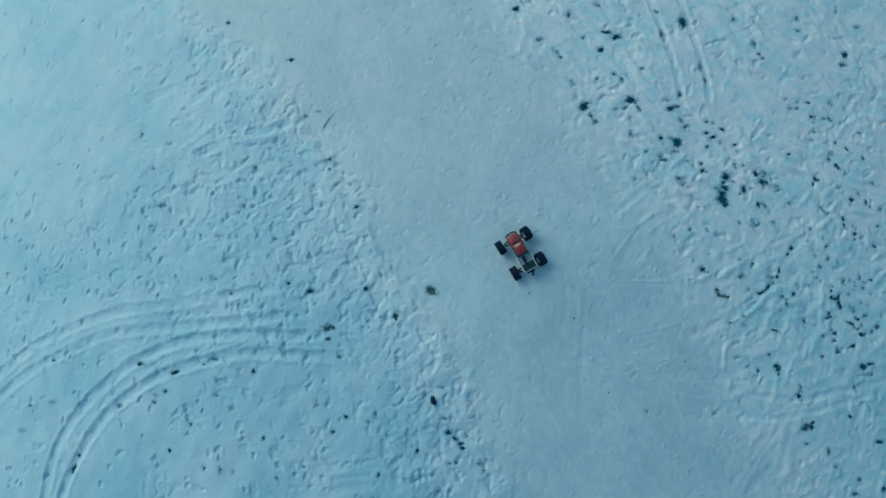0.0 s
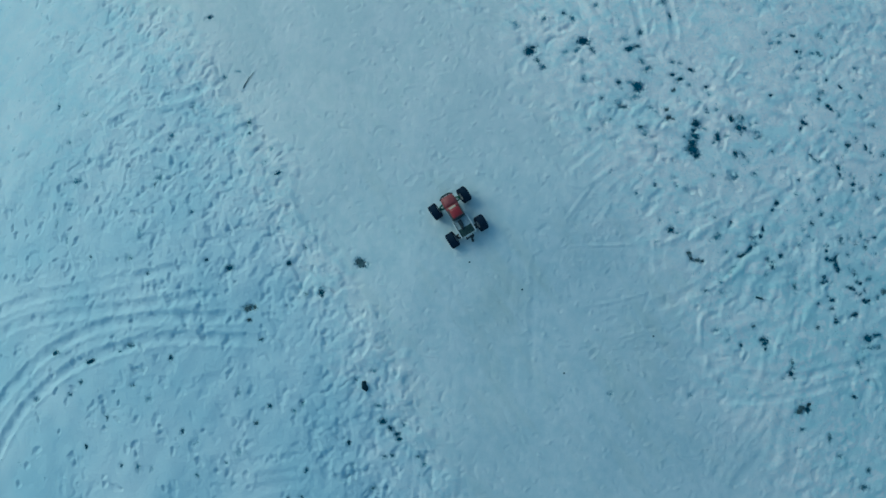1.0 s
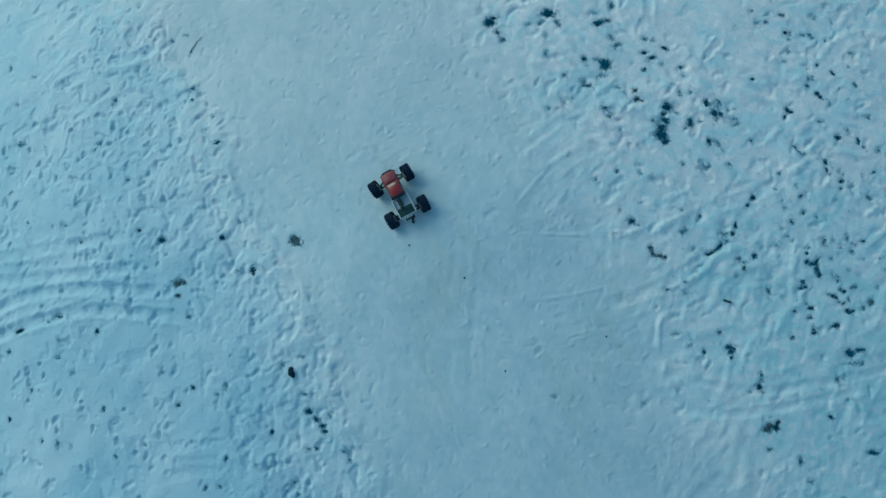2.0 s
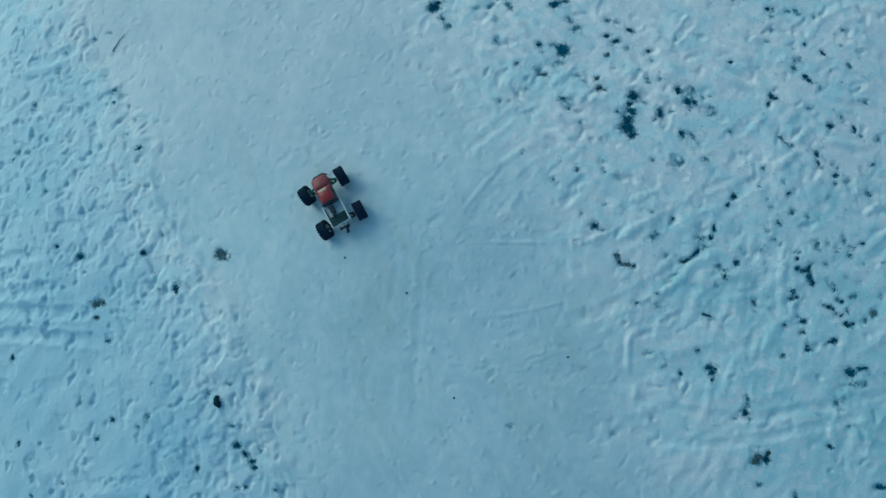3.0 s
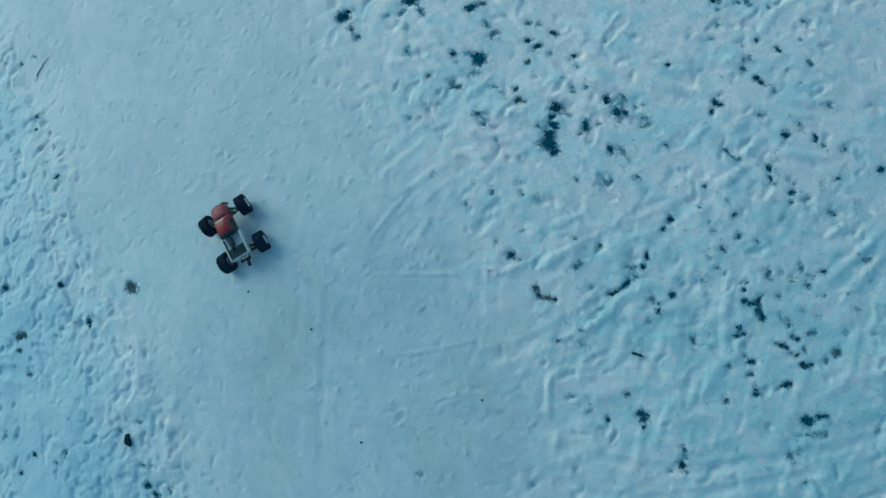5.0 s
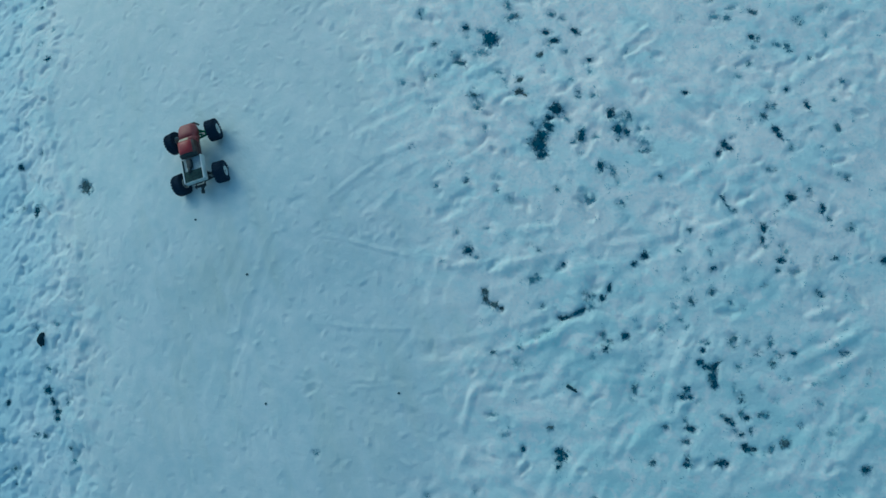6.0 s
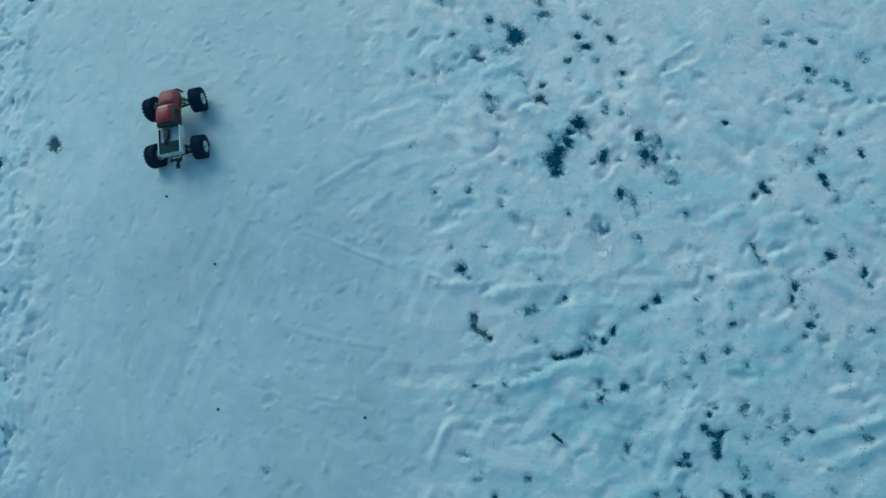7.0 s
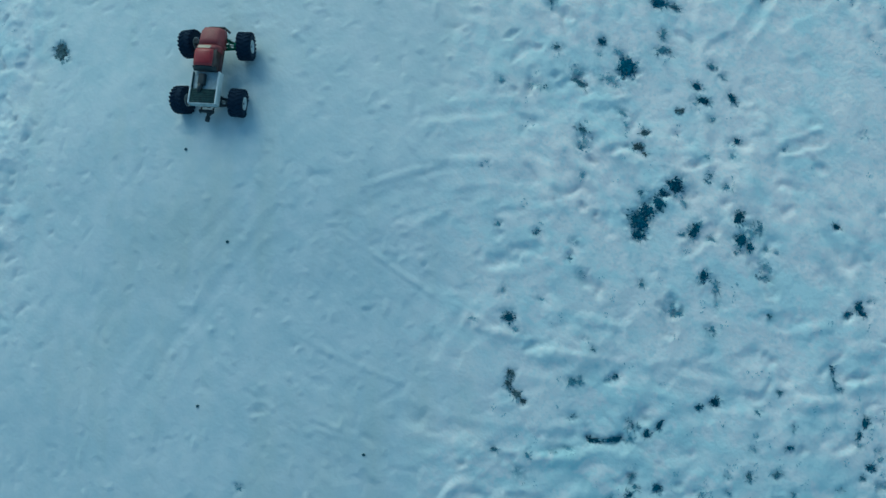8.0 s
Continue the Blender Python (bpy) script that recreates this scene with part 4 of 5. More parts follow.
for x, y, a, b, turn, depth in (
        (6.06, 1.94, 0.1, 0.04, 37, 0.01), (6.37, 1.77, 0.07, 0.04, 4, 0.012), (4.96, 0.78, 0.16, 0.04, 22, 0.012), (5.18, 1.02, 0.12, 0.05, 57, 0.01), (4.48, 1.13, 0.08, 0.05, -26, 0.01),
        (6.59, 0.56, 0.11, 0.03, 38, 0.014), (6.44, 0.55, 0.09, 0.03, 38, -0.014), (6.67, 0.42, 0.11, 0.03, 38, -0.012), (-1.71, 1.46, 0.06, 0.06, -3, 0.022), (-2.64, 1.61, 0.07, 0.05, -4, 0.022),
        (-2.8, 1.58, 0.05, 0.04, -4, 0.02), (-3.46, 1.66, 0.03, 0.05, -21, 0.02), (-2.03, 1.45, 0.05, 0.05, -3, 0.02), (-1.86, 1.77, 0.08, 0.06, -4, 0.02), (-1.59, 1.76, 0.07, 0.06, -3, 0.02)):
    dent(x, y, a, b, turn, depth, rim=0.2)
for x, y, a, b, turn, depth in (
        (-1.44, 1.54, 0.05, 0.05, -3, 0.02), (-1.71, 1.27, 0.07, 0.05, -3, 0.022), (-1.52, 1.19, 0.05, 0.03, -2, 0.02), (-1.96, 1.64, 0.08, 0.06, -4, 0.02), (-2.25, 1.8, 0.07, 0.05, 15, 0.02),
        (-3.07, 2.13, 0.11, 0.07, 3, 0.022), (-2.48, 1.69, 0.07, 0.04, -4, 0.02), (-1.3, 1.32, 0.05, 0.04, -3, 0.02), (-2.38, 2.37, 0.05, 0.06, -5, 0.018), (-3.03, 0.91, 0.04, 0.06, -19, 0.016),
        (-1.66, 0.5, 0.15, 0.04, 3, 0.018), (-1.88, -0.37, 0.05, 0.09, -27, 0.018), (-2.12, -0.05, 0.03, 0.06, -1, 0.018), (-2.55, -0.02, 0.04, 0.04, -1, 0.014), (-1.78, -0.2, 0.04, 0.07, -37, 0.016)):
    dent(x, y, a, b, turn, depth, rim=0.2)
for x, y, a, b, turn, depth in (
        (-0.88, 0.75, 0.08, 0.05, 39, 0.02), (-0.94, 0.52, 0.1, 0.04, 28, 0.018), (-0.71, 0.85, 0.05, 0.04, 28, 0.02), (-1.48, 0.6, 0.07, 0.03, -38, 0.018), (-0.74, -0.37, 0.08, 0.05, 0, 0.016),
        (-0.98, -0.44, 0.08, 0.03, 0, 0.016), (-1.37, -1.73, 0.05, 0.06, 20, 0.018), (-1.24, -1.61, 0.03, 0.06, -17, 0.016), (-0.85, -1.44, 0.06, 0.05, 20, 0.018), (-0.55, -1.69, 0.03, 0.06, -18, 0.016),
        (-1.15, -2.16, 0.1, 0.04, 11, 0.014), (-0.81, -2.12, 0.14, 0.04, 11, 0.014), (-0.68, -1.99, 0.06, 0.04, 1, 0.014), (-2.25, -2.49, 0.06, 0.08, 3, 0.016), (-1.74, -2.63, 0.07, 0.03, 30, 0.014)):
    dent(x, y, a, b, turn, depth, rim=0.2)
for x, y, a, b, turn, depth in (
        (-2.35, -1.21, 0.05, 0.08, 19, 0.016), (-2.66, -1.05, 0.11, 0.05, 28, 0.012), (-2.77, -1.03, 0.07, 0.03, -34, 0.012), (-3.35, -1.64, 0.07, 0.09, 2, 0.014), (-1.74, -1.2, 0.22, 0.07, 10, 0.01)):
    dent(x, y, a, b, turn, depth, rim=0.2)
# Faint wheel lines along the lane.
for k, line in enumerate((
        [(1.9, 0.44), (1.94, 0.02), (1.81, -0.67)], [(2.21, 0.28), (2.18, -0.2), (2.13, -0.85), (2.1, -1.41)],
        [(2.06, 0.37), (2.06, -0.13), (1.98, -0.77)], [(2.6, -1.42), (2.99, -2.01), (3.56, -2.87)], [(-0.29, 0.67), (0.22, -0.42), (0.96, -1.71)])):
    groove(line, 0.035, 0.003, rim=0.5, broken=0.6, seed=30 + k)

# Old footprints and kicked-up snow.
rng = np.random.RandomState(7)


def edge_left(y):
    return float(np.interp(y, LANE_Y, LANE_LEFT))


def edge_right(y):
    return float(np.interp(y, EDGE_Y, EDGE_X))


count = 0
while count < 620:
    x, y = rng.uniform(-7.1, 1.4), rng.uniform(-3.5, 5.1)
    gap = edge_left(y) - x
    if gap < 0.02 or rng.rand() > (0.95 if gap < 2.2 else 0.55):
        continue
    if x < -3.4 and y > 2.3 and rng.rand() < 0.6:
        continue
    a, old = rng.uniform(0.020, 0.046), 0.7 if x < -1.7 and y > 1.7 else 1.0
    dent(x, y, a * rng.uniform(1.0, 2.2), a * rng.uniform(0.75, 1.1), rng.choice([70, 100, 45, 150]) + rng.uniform(-30, 30), old * rng.uniform(0.008, 0.026), rim=0.2)
    count += 1
count = 0
while count < 150:
    x, y = rng.uniform(1.2, 7.8), rng.uniform(-3.5, 5.1)
    if x - edge_right(y) < 0.1:
        continue
    a = rng.uniform(0.018, 0.04)
    dent(x, y, a * rng.uniform(1.0, 2.4), a, rng.choice([-60, -35, 20, 50]) + rng.uniform(-20, 20), rng.uniform(0.008, 0.024), rim=0.25)
    count += 1
for k in range(70):
    x, y = rng.uniform(3.6, 7.4), rng.uniform(-2.7, 4.7)
    if x - edge_right(y) < 0.3:
        continue
    turn = radians(rng.choice([-28, -50]) + rng.uniform(-12, 12) if y > 0.7 else rng.choice([15, 65]) + rng.uniform(-18, 18))
    half, bend = rng.uniform(0.3, 0.9), rng.uniform(-0.15, 0.15)
    dx, dy = math.cos(turn), math.sin(turn)
    groove([(x - dx * half, y - dy * half), (x - dy * bend, y + dx * bend), (x + dx * half, y + dy * half)], *((rng.uniform(0.03, 0.06), rng.uniform(0.003, 0.007)) if k % 3 else (0.03, -0.005)), rim=0.3, broken=0.4, seed=40 + k)
for k in range(60):
    y = rng.uniform(-2.9, 4.7)
    x = rng.uniform(edge_left(y) + 0.2, edge_right(y) - 0.1)
    a = rng.uniform(0.015, 0.035)
    dent(x, y, a * rng.uniform(1.0, 2.0), a, rng.uniform(0, 180), rng.uniform(0.002, 0.007), rim=0.5)
# Clear boot prints: flat, sharp-edged soles pressed into the snow.
def boot(x, y, turn, depth=0.026):
    w = window(x - 0.3, x + 0.3, y - 0.3, y + 0.3)
    c, q = math.cos(radians(turn)), math.sin(radians(turn))
    u, v = (GX[w] - x) * c + (GY[w] - y) * q, -(GX[w] - x) * q + (GY[w] - y) * c
    half = np.interp(u, [-0.20, -0.15, -0.12, -0.06, 0.0, 0.07, 0.12, 0.15, 0.20], [-0.08, 0.0, 0.034, 0.036, 0.032, 0.048, 0.040, 0.0, -0.08])
    edge = np.abs(v) - half + (lattice(GX[w], GY[w], 0.06, 83) - 0.5) * 0.012
    inside = 1 - smooth(edge, 0.018)
    sole = HEIGHT[w][np.abs(edge) < 0.02].mean() - depth + 0.004 * np.sin(u * 2 * np.pi / 0.03)
    HEIGHT[w] = HEIGHT[w] * (1 - inside) + sole * inside + 0.006 * np.exp(-((edge - 0.022) / 0.012) ** 2)


for x, y, turn in ((4.73, 2.33, 50), (4.53, 1.46, 75), (4.97, 1.47, -25), (4.64, 0.96, -60)):
    boot(x, y, turn, 0.010)
# The car has churned the snow in front of it and along its sides.
for k in range(16):
    x, y = CAR_X + rng.normal(-0.1, 0.30), CAR_Y + 0.55 + rng.normal(0, 0.22)
    a = rng.uniform(0.02, 0.045)
    dent(x, y, a * rng.uniform(1.2, 2.4), a, rng.uniform(0, 60), rng.uniform(0.002, 0.006), rim=0.4)
# Crumbs of snow thrown onto the lane.
for k in range(560):
    y = rng.uniform(-2.7, 4.1)
    x = edge_left(y) + (edge_right(y) - edge_left(y)) * rng.beta(2.2, 1.3)
    a = rng.uniform(0.010, 0.018)
    dent(x, y, a * rng.uniform(1.2, 3.0), a, rng.uniform(0, 180), -rng.uniform(0.003, 0.009), rim=0.15)
# Snow has sunk round the tufts.
for x, y, a, b, turn in DENSE + WITHERED:
    dent(x, y, max(a, 0.05) * 0.60, max(b, 0.05) * 0.60, turn, 0.012, rim=0.15)
for x, y, a, b, turn in RAGGED:
    dent(x, y, max(a, 0.05) * 0.65, max(b, 0.05) * 0.65, turn, 0.010, rim=0.15)
for x, y, a, b, turn in THIN:
    dent(x, y, a * 0.6, b * 0.6, turn, 0.010, rim=0.15)

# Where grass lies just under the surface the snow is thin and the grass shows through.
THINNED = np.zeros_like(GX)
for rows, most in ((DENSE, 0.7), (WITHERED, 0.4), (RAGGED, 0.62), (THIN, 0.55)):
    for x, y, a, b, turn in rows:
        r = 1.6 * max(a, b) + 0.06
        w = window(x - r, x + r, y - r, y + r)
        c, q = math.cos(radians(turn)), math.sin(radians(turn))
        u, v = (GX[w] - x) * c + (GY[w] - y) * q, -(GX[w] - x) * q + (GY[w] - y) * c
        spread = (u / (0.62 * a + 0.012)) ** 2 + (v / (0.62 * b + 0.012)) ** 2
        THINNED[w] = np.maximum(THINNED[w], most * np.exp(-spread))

swell = (lattice(GX, GY, 6.0, 71) - 0.5) * 0.25 + (lattice(GX, GY, 23.0, 72) - 0.5) * 0.9
TOTAL = HEIGHT * near_in + rise(GX, GY) + swell * (1 - np.exp(-out / 6.0))


def ground_at(x, y):
    i, j = min(max(int(np.searchsorted(XS, x)), 1), len(XS) - 1), min(max(int(np.searchsorted(YS, y)), 1), len(YS) - 1)
    fx, fy = (x - XS[i - 1]) / (XS[i] - XS[i - 1]), (y - YS[j - 1]) / (YS[j] - YS[j - 1])
    low = TOTAL[j - 1, i - 1] * (1 - fx) + TOTAL[j - 1, i] * fx
    return float(low * (1 - fy) + (TOTAL[j, i - 1] * (1 - fx) + TOTAL[j, i] * fx) * fy)


def build_ground():
    ny, nx = GX.shape
    me = bpy.data.meshes.new("ground")
    me.vertices.add(nx * ny)
    me.vertices.foreach_set("co", np.stack([GX, GY, TOTAL], -1).astype(np.float32).ravel())
    idx = np.arange(nx * ny).reshape(ny, nx)
    quads = np.stack([idx[:-1, :-1], idx[:-1, 1:], idx[1:, 1:], idx[1:, :-1]], -1).reshape(-1, 4)
    me.loops.add(quads.size)
    me.loops.foreach_set("vertex_index", quads.ravel().astype(np.int32))
    me.polygons.add(len(quads))
    me.polygons.foreach_set("loop_start", (np.arange(len(quads)) * 4).astype(np.int32))
    me.polygons.foreach_set("use_smooth", np.ones(len(quads), bool))
    me.update(calc_edges=True)
    layer = me.attributes.new("packed", "FLOAT", "POINT")
    layer.data.foreach_set("value", PACKED.astype(np.float32).ravel())
    layer = me.attributes.new("west_tint", "FLOAT", "POINT")
    layer.data.foreach_set("value", WEST_TINT.astype(np.float32).ravel())
    layer = me.attributes.new("south_tint", "FLOAT", "POINT")
    layer.data.foreach_set("value", SOUTH_TINT.astype(np.float32).ravel())
    layer = me.attributes.new("north_tint", "FLOAT", "POINT")
    layer.data.foreach_set("value", NORTH_TINT.astype(np.float32).ravel())
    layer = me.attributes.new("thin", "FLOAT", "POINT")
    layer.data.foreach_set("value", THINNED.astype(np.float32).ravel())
    me.materials.append(SNOW)
    return tagged(new("ground", me), "snow-covered ground with a packed lane, wheel ruts and footprints", "ground", kind="structure")


build_ground()


# ---- the model truck ----
def tyre_mesh():
    """A fat off-road tyre, axle along x, with chevron lugs."""
    bm = bmesh.new()
    profile = [(-0.047, 0.042), (-0.052, 0.060), (-0.049, 0.080), (-0.042, 0.087), (-0.02, 0.0895), (0.02, 0.0895), (0.042, 0.087), (0.049, 0.080), (0.052, 0.060), (0.047, 0.042)]
    rings, sides = [], 36
    for k in range(sides):
        a = 2 * math.pi * k / sides
        rings.append([bm.verts.new((x, r * math.cos(a), r * math.sin(a))) for x, r in profile])
    for k in range(sides):
        r0, r1 = rings[k], rings[(k + 1) % sides]
        for i in range(len(profile) - 1):
            bm.faces.new((r0[i], r1[i], r1[i + 1], r0[i + 1]))
    for k in range(20):
        for side in (-1, 1):
            turn = Matrix.Rotation(2 * math.pi * (k + 0.25 * side) / 20, 4, "X")
            m = turn @ Matrix.Translation((side * 0.026, 0, 0.0905)) @ Matrix.Rotation(radians(24 * side), 4, "Z")
            box(bm, 0, 0, 0, 0.044, 0.013, 0.008, m=m)
            box(bm, 0, 0, 0, 0.009, 0.012, 0.014, m=turn @ Matrix.Translation((side * 0.0495, 0, 0.083)))
    bmesh.ops.recalc_face_normals(bm, faces=bm.faces)
    return bm


def rim_mesh():
    """A white dished wheel, outer face towards +x."""
    bm = bmesh.new()
    profile = [(-0.048, 0.048), (-0.048, 0.052), (0.046, 0.052), (0.051, 0.053), (0.052, 0.048), (0.044, 0.044), (0.026, 0.040), (0.020, 0.030), (0.020, 0.001)]
    sides, rings = 32, []
    for k in range(sides):
        a = 2 * math.pi * k / sides
        rings.append([bm.verts.new((x, r * math.cos(a), r * math.sin(a))) for x, r in profile])
    for k in range(sides):
        r0, r1 = rings[k], rings[(k + 1) % sides]
        for i in range(len(profile) - 1):
            bm.faces.new((r0[i], r1[i], r1[i + 1], r0[i + 1]))
    for k in range(6):
        m = Matrix.Rotation(2 * math.pi * k / 6, 4, "X") @ Matrix.Translation((0.027, 0, 0.032))
        box(bm, 0, 0, 0, 0.012, 0.010, 0.022, 0.002, m=m)
    bmesh.ops.recalc_face_normals(bm, faces=bm.faces)
    return bm


def loft(sections, cap=True):
    """A shell through cross-sections: (y, half width at the bottom, half width at the top, bottom z, top z)."""
    bm = bmesh.new()
    rows = []
    for y, wb, wt, z0, z1 in sections:
        r = min(0.018, (z1 - z0) * 0.4)
        pts = [(-wb, z0), (-wb * 0.98 - wt * 0.02, z0 + (z1 - z0) * 0.55), (-wt, z1 - r), (-wt + r * 0.35, z1 - r * 0.35), (-wt + r, z1), (0, z1 + 0.004),
               (wt - r, z1), (wt - r * 0.35, z1 - r * 0.35), (wt, z1 - r), (wb * 0.98 + wt * 0.02, z0 + (z1 - z0) * 0.55), (wb, z0)]
        rows.append([bm.verts.new((x, y, z)) for x, z in pts])
    for a, b in zip(rows, rows[1:]):
        for i in range(len(a) - 1):
            bm.faces.new((a[i], a[i + 1], b[i + 1], b[i]))
        bm.faces.new((a[-1], a[0], b[0], b[-1]))
    if cap:
        bm.faces.new(rows[0])
        bm.faces.new(rows[-1][::-1])
    bmesh.ops.recalc_face_normals(bm, faces=bm.faces)
    return bm


def build_truck():
    truck = new("model_truck")
    tagged(truck, "radio-controlled monster truck with red cab, white bed, fat black tyres", "model truck")
    hw, ht = WHEELBASE / 2, TRACK / 2
    hub = TYRE_R - 0.004

    # Chassis, gear boxes and suspension.
    bm = bmesh.new()
    box(bm, 0, 0, 0.095, 0.075, 0.40, 0.014, 0.004)
    box(bm, -0.034, 0, 0.112, 0.006, 0.38, 0.030, 0.002)
    box(bm, 0.034, 0, 0.112, 0.006, 0.38, 0.030, 0.002)
    part("chassis", bm, BLACK, truck)
    for y, name in ((hw, "front_gearbox"), (-hw, "rear_gearbox")):
        bm = bmesh.new()
        box(bm, 0, y, 0.105, 0.06, 0.07, 0.055, 0.010)
        rod(bm, (0, y - 0.045, 0.105), (0, y + 0.045, 0.105), 0.018, sides=14)
        part(name, bm, BLACK, truck)
    for sx in (-1, 1):
        for y, mat in ((hw, GREEN), (-hw, BLACK)):
            bm = bmesh.new()
            for dy in (-0.032, 0.032):
                rod(bm, (sx * 0.03, y + dy, 0.088), (sx * (ht - 0.065), y + dy * 0.5, hub - 0.008), 0.010, 0.009)
            rod(bm, (sx * 0.075, y - 0.026, 0.087), (sx * 0.075, y + 0.026, 0.087), 0.005)
            box(bm, sx * (ht - 0.068), y, hub, 0.018, 0.034, 0.046, 0.005)
            part("suspension_arm", bm, mat, truck, "green anodised suspension arm" if mat is GREEN else "")
            bm = bmesh.new()
            rod(bm, (sx * 0.02, y, hub), (sx * (ht - 0.03), y, hub), 0.006)
            part("drive_shaft", bm, STEEL, truck)
            for dy in (-0.022, 0.022):
                bm = bmesh.new()
                a, z = Vector((sx * 0.055, y + dy, 0.178)), Vector((sx * 0.105, y + dy * 0.9, 0.092))
                rod(bm, a, a.lerp(z, 0.55), 0.0095, sides=12)
                rod(bm, a.lerp(z, 0.5), z, 0.0035)
                for k in range(7):
                    q = a.lerp(z, 0.25 + 0.09 * k)
                    bmesh.ops.create_cone(bm, cap_ends=False, segments=12, radius1=0.0125, radius2=0.0125, depth=0.003,
                                          matrix=Matrix.Translation(q) @ (z - a).to_track_quat("Z", "Y").to_matrix().to_4x4())
                part("shock_absorber", bm, mat, truck)
        bm = bmesh.new()
        box(bm, sx * 0.052, 0.19, 0.176, 0.03, 0.012, 0.012, 0.003)
        part("shock_tower", bm, BLACK, truck)

    # Wheels, leaning out a little; the front pair is turned.
    tyre, rim = tyre_mesh(), rim_mesh()
    tyre_me, rim_me = bpy.data.meshes.new("tyre"), bpy.data.meshes.new("rim")
    for b, me, mat in ((tyre, tyre_me, RUBBER), (rim, rim_me, WHITE)):
        b.normal_update()
        b.to_mesh(me)
        b.free()
        me.materials.append(mat)
    for sx in (-1, 1):
        for y, steer in ((hw, 4), (-hw, 0)):
            t = new("tyre", tyre_me)
            t.parent = truck
            t.matrix_basis = pose(sx * ht, y, hub, 0, 9 * sx, steer) @ (pose(0, 0, 0, 0, 0, 180) if sx < 0 else Matrix()) @ pose(0, 0, 0, 230 * y)
            t.scale = (0.88, 0.98, 0.98)
            t["label"] = "black lugged rubber tyre"
            r = new("rim", rim_me)
            r.parent = t
            r.scale = (1, 0.82, 0.82)
            r["label"] = "white dished wheel rim"
            bm = bmesh.new()
            rod(bm, (0.018, 0, 0), (0.030, 0, 0), 0.024, 0.020, sides=20)
            rod(bm, (0.030, 0, 0), (0.044, 0, 0), 0.009, 0.008, sides=6)
            part("wheel_hub", bm, BLACK, t, "black wheel hub with hexagonal nut")

    # Body shell: hood, windscreen, roof, rear window.
    part("hood", loft([(0.300, 0.058, 0.048, 0.135, 0.168), (0.292, 0.078, 0.064, 0.128, 0.190), (0.262, 0.088, 0.074, 0.126, 0.202), (0.205, 0.090, 0.078, 0.126, 0.208), (0.158, 0.090, 0.080, 0.126, 0.212)]),
         FADED, truck, "scuffed red hood")
    screen = part("windscreen", loft([(0.157, 0.088, 0.080, 0.150, 0.212), (0.138, 0.088, 0.076, 0.150, 0.232), (0.112, 0.086, 0.070, 0.150, 0.247)]), FADED, truck, "sloping windscreen in a red surround")
    # Pale beige panel over the middle of the windscreen.
    bm = bmesh.new()
    box(bm, 0, 0, 0, 0.092, 0.034, 0.004, 0.0015, m=Matrix.Translation((-0.008, 0.130, 0.240)) @ Matrix.Rotation(radians(-33), 4, "X"))
    part("pane", bm, BEIGE, screen, "pale beige windscreen pane")
    part("cab", loft([(0.157, 0.084, 0.080, 0.126, 0.196), (0.05, 0.082, 0.077, 0.126, 0.200), (-0.012, 0.082, 0.077, 0.126, 0.200)]), DULL, truck, "dull dark red cab side")
    part("roof", loft([(0.112, 0.064, 0.054, 0.240, 0.252), (0.09, 0.067, 0.056, 0.240, 0.258), (0.02, 0.067, 0.056, 0.240, 0.258), (-0.006, 0.065, 0.054, 0.240, 0.252)]), RED, truck, "glossy red cab roof")
    for sx in (-1, 1):
        bm = bmesh.new()
        lo, hi = (0.0875, 0.190), (0.066, 0.243)
        ring = [bm.verts.new((sx * (q - back), y, z)) for back in (0.0, 0.005) for y, (q, z) in ((0.140, lo), (0.108, hi), (-0.004, hi), (-0.018, lo))]
        for a in ((0, 1, 2, 3), (4, 5, 6, 7), (0, 1, 5, 4), (1, 2, 6, 5), (2, 3, 7, 6), (3, 0, 4, 7)):
            bm.faces.new([ring[k] for k in a])
        bmesh.ops.recalc_face_normals(bm, faces=bm.faces)
        part("side_window", bm, GREY, truck, "smoked side window")
    part("rear_window", loft([(-0.004, 0.084, 0.066, 0.198, 0.247), (-0.016, 0.084, 0.072, 0.196, 0.230), (-0.028, 0.084, 0.078, 0.190, 0.206)]), BLACK, truck)
    # Load bed with raised sides, dusted with snow.
    bm = bmesh.new()
    box(bm, 0, -0.141, 0.172, 0.172, 0.228, 0.010, 0.003)
    bed = part("bed_floor", bm, BED, truck, "white load-bed floor dusted with snow")
    for sx in (-1, 1):
        bm = bmesh.new()
        box(bm, sx * 0.090, -0.142, 0.160, 0.008, 0.232, 0.056, 0.003)
        box(bm, sx * 0.089, -0.142, 0.189, 0.011, 0.232, 0.004, 0.0015)
        part("bed_side", bm, WHITE, truck)
    # Dark strip added along the left inner wall only.
    bm = bmesh.new()
    box(bm, -0.0815, -0.144, 0.183, 0.008, 0.215, 0.012, 0.002)
    part("bed_liner", bm, MAT, truck, "dark green strip inside the left bed side")
    bm = bmesh.new()
    box(bm, 0, -0.260, 0.160, 0.186, 0.008, 0.054, 0.003)
    box(bm, 0, -0.259, 0.188, 0.186, 0.010, 0.004, 0.0015)
    part("tailgate", bm, BED, truck)
    bm = bmesh.new()
    box(bm, 0, -0.202, 0.180, 0.160, 0.100, 0.010, 0.003)
    mat = part("bed_mat", bm, MAT, truck, "dark green ribbed mat")
    for k in range(6):
        bm = bmesh.new()
        box(bm, 0, -0.243 + k * 0.016, 0.186, 0.154, 0.005, 0.005)
        part("rib", bm, MAT, mat)
    bm = bmesh.new()
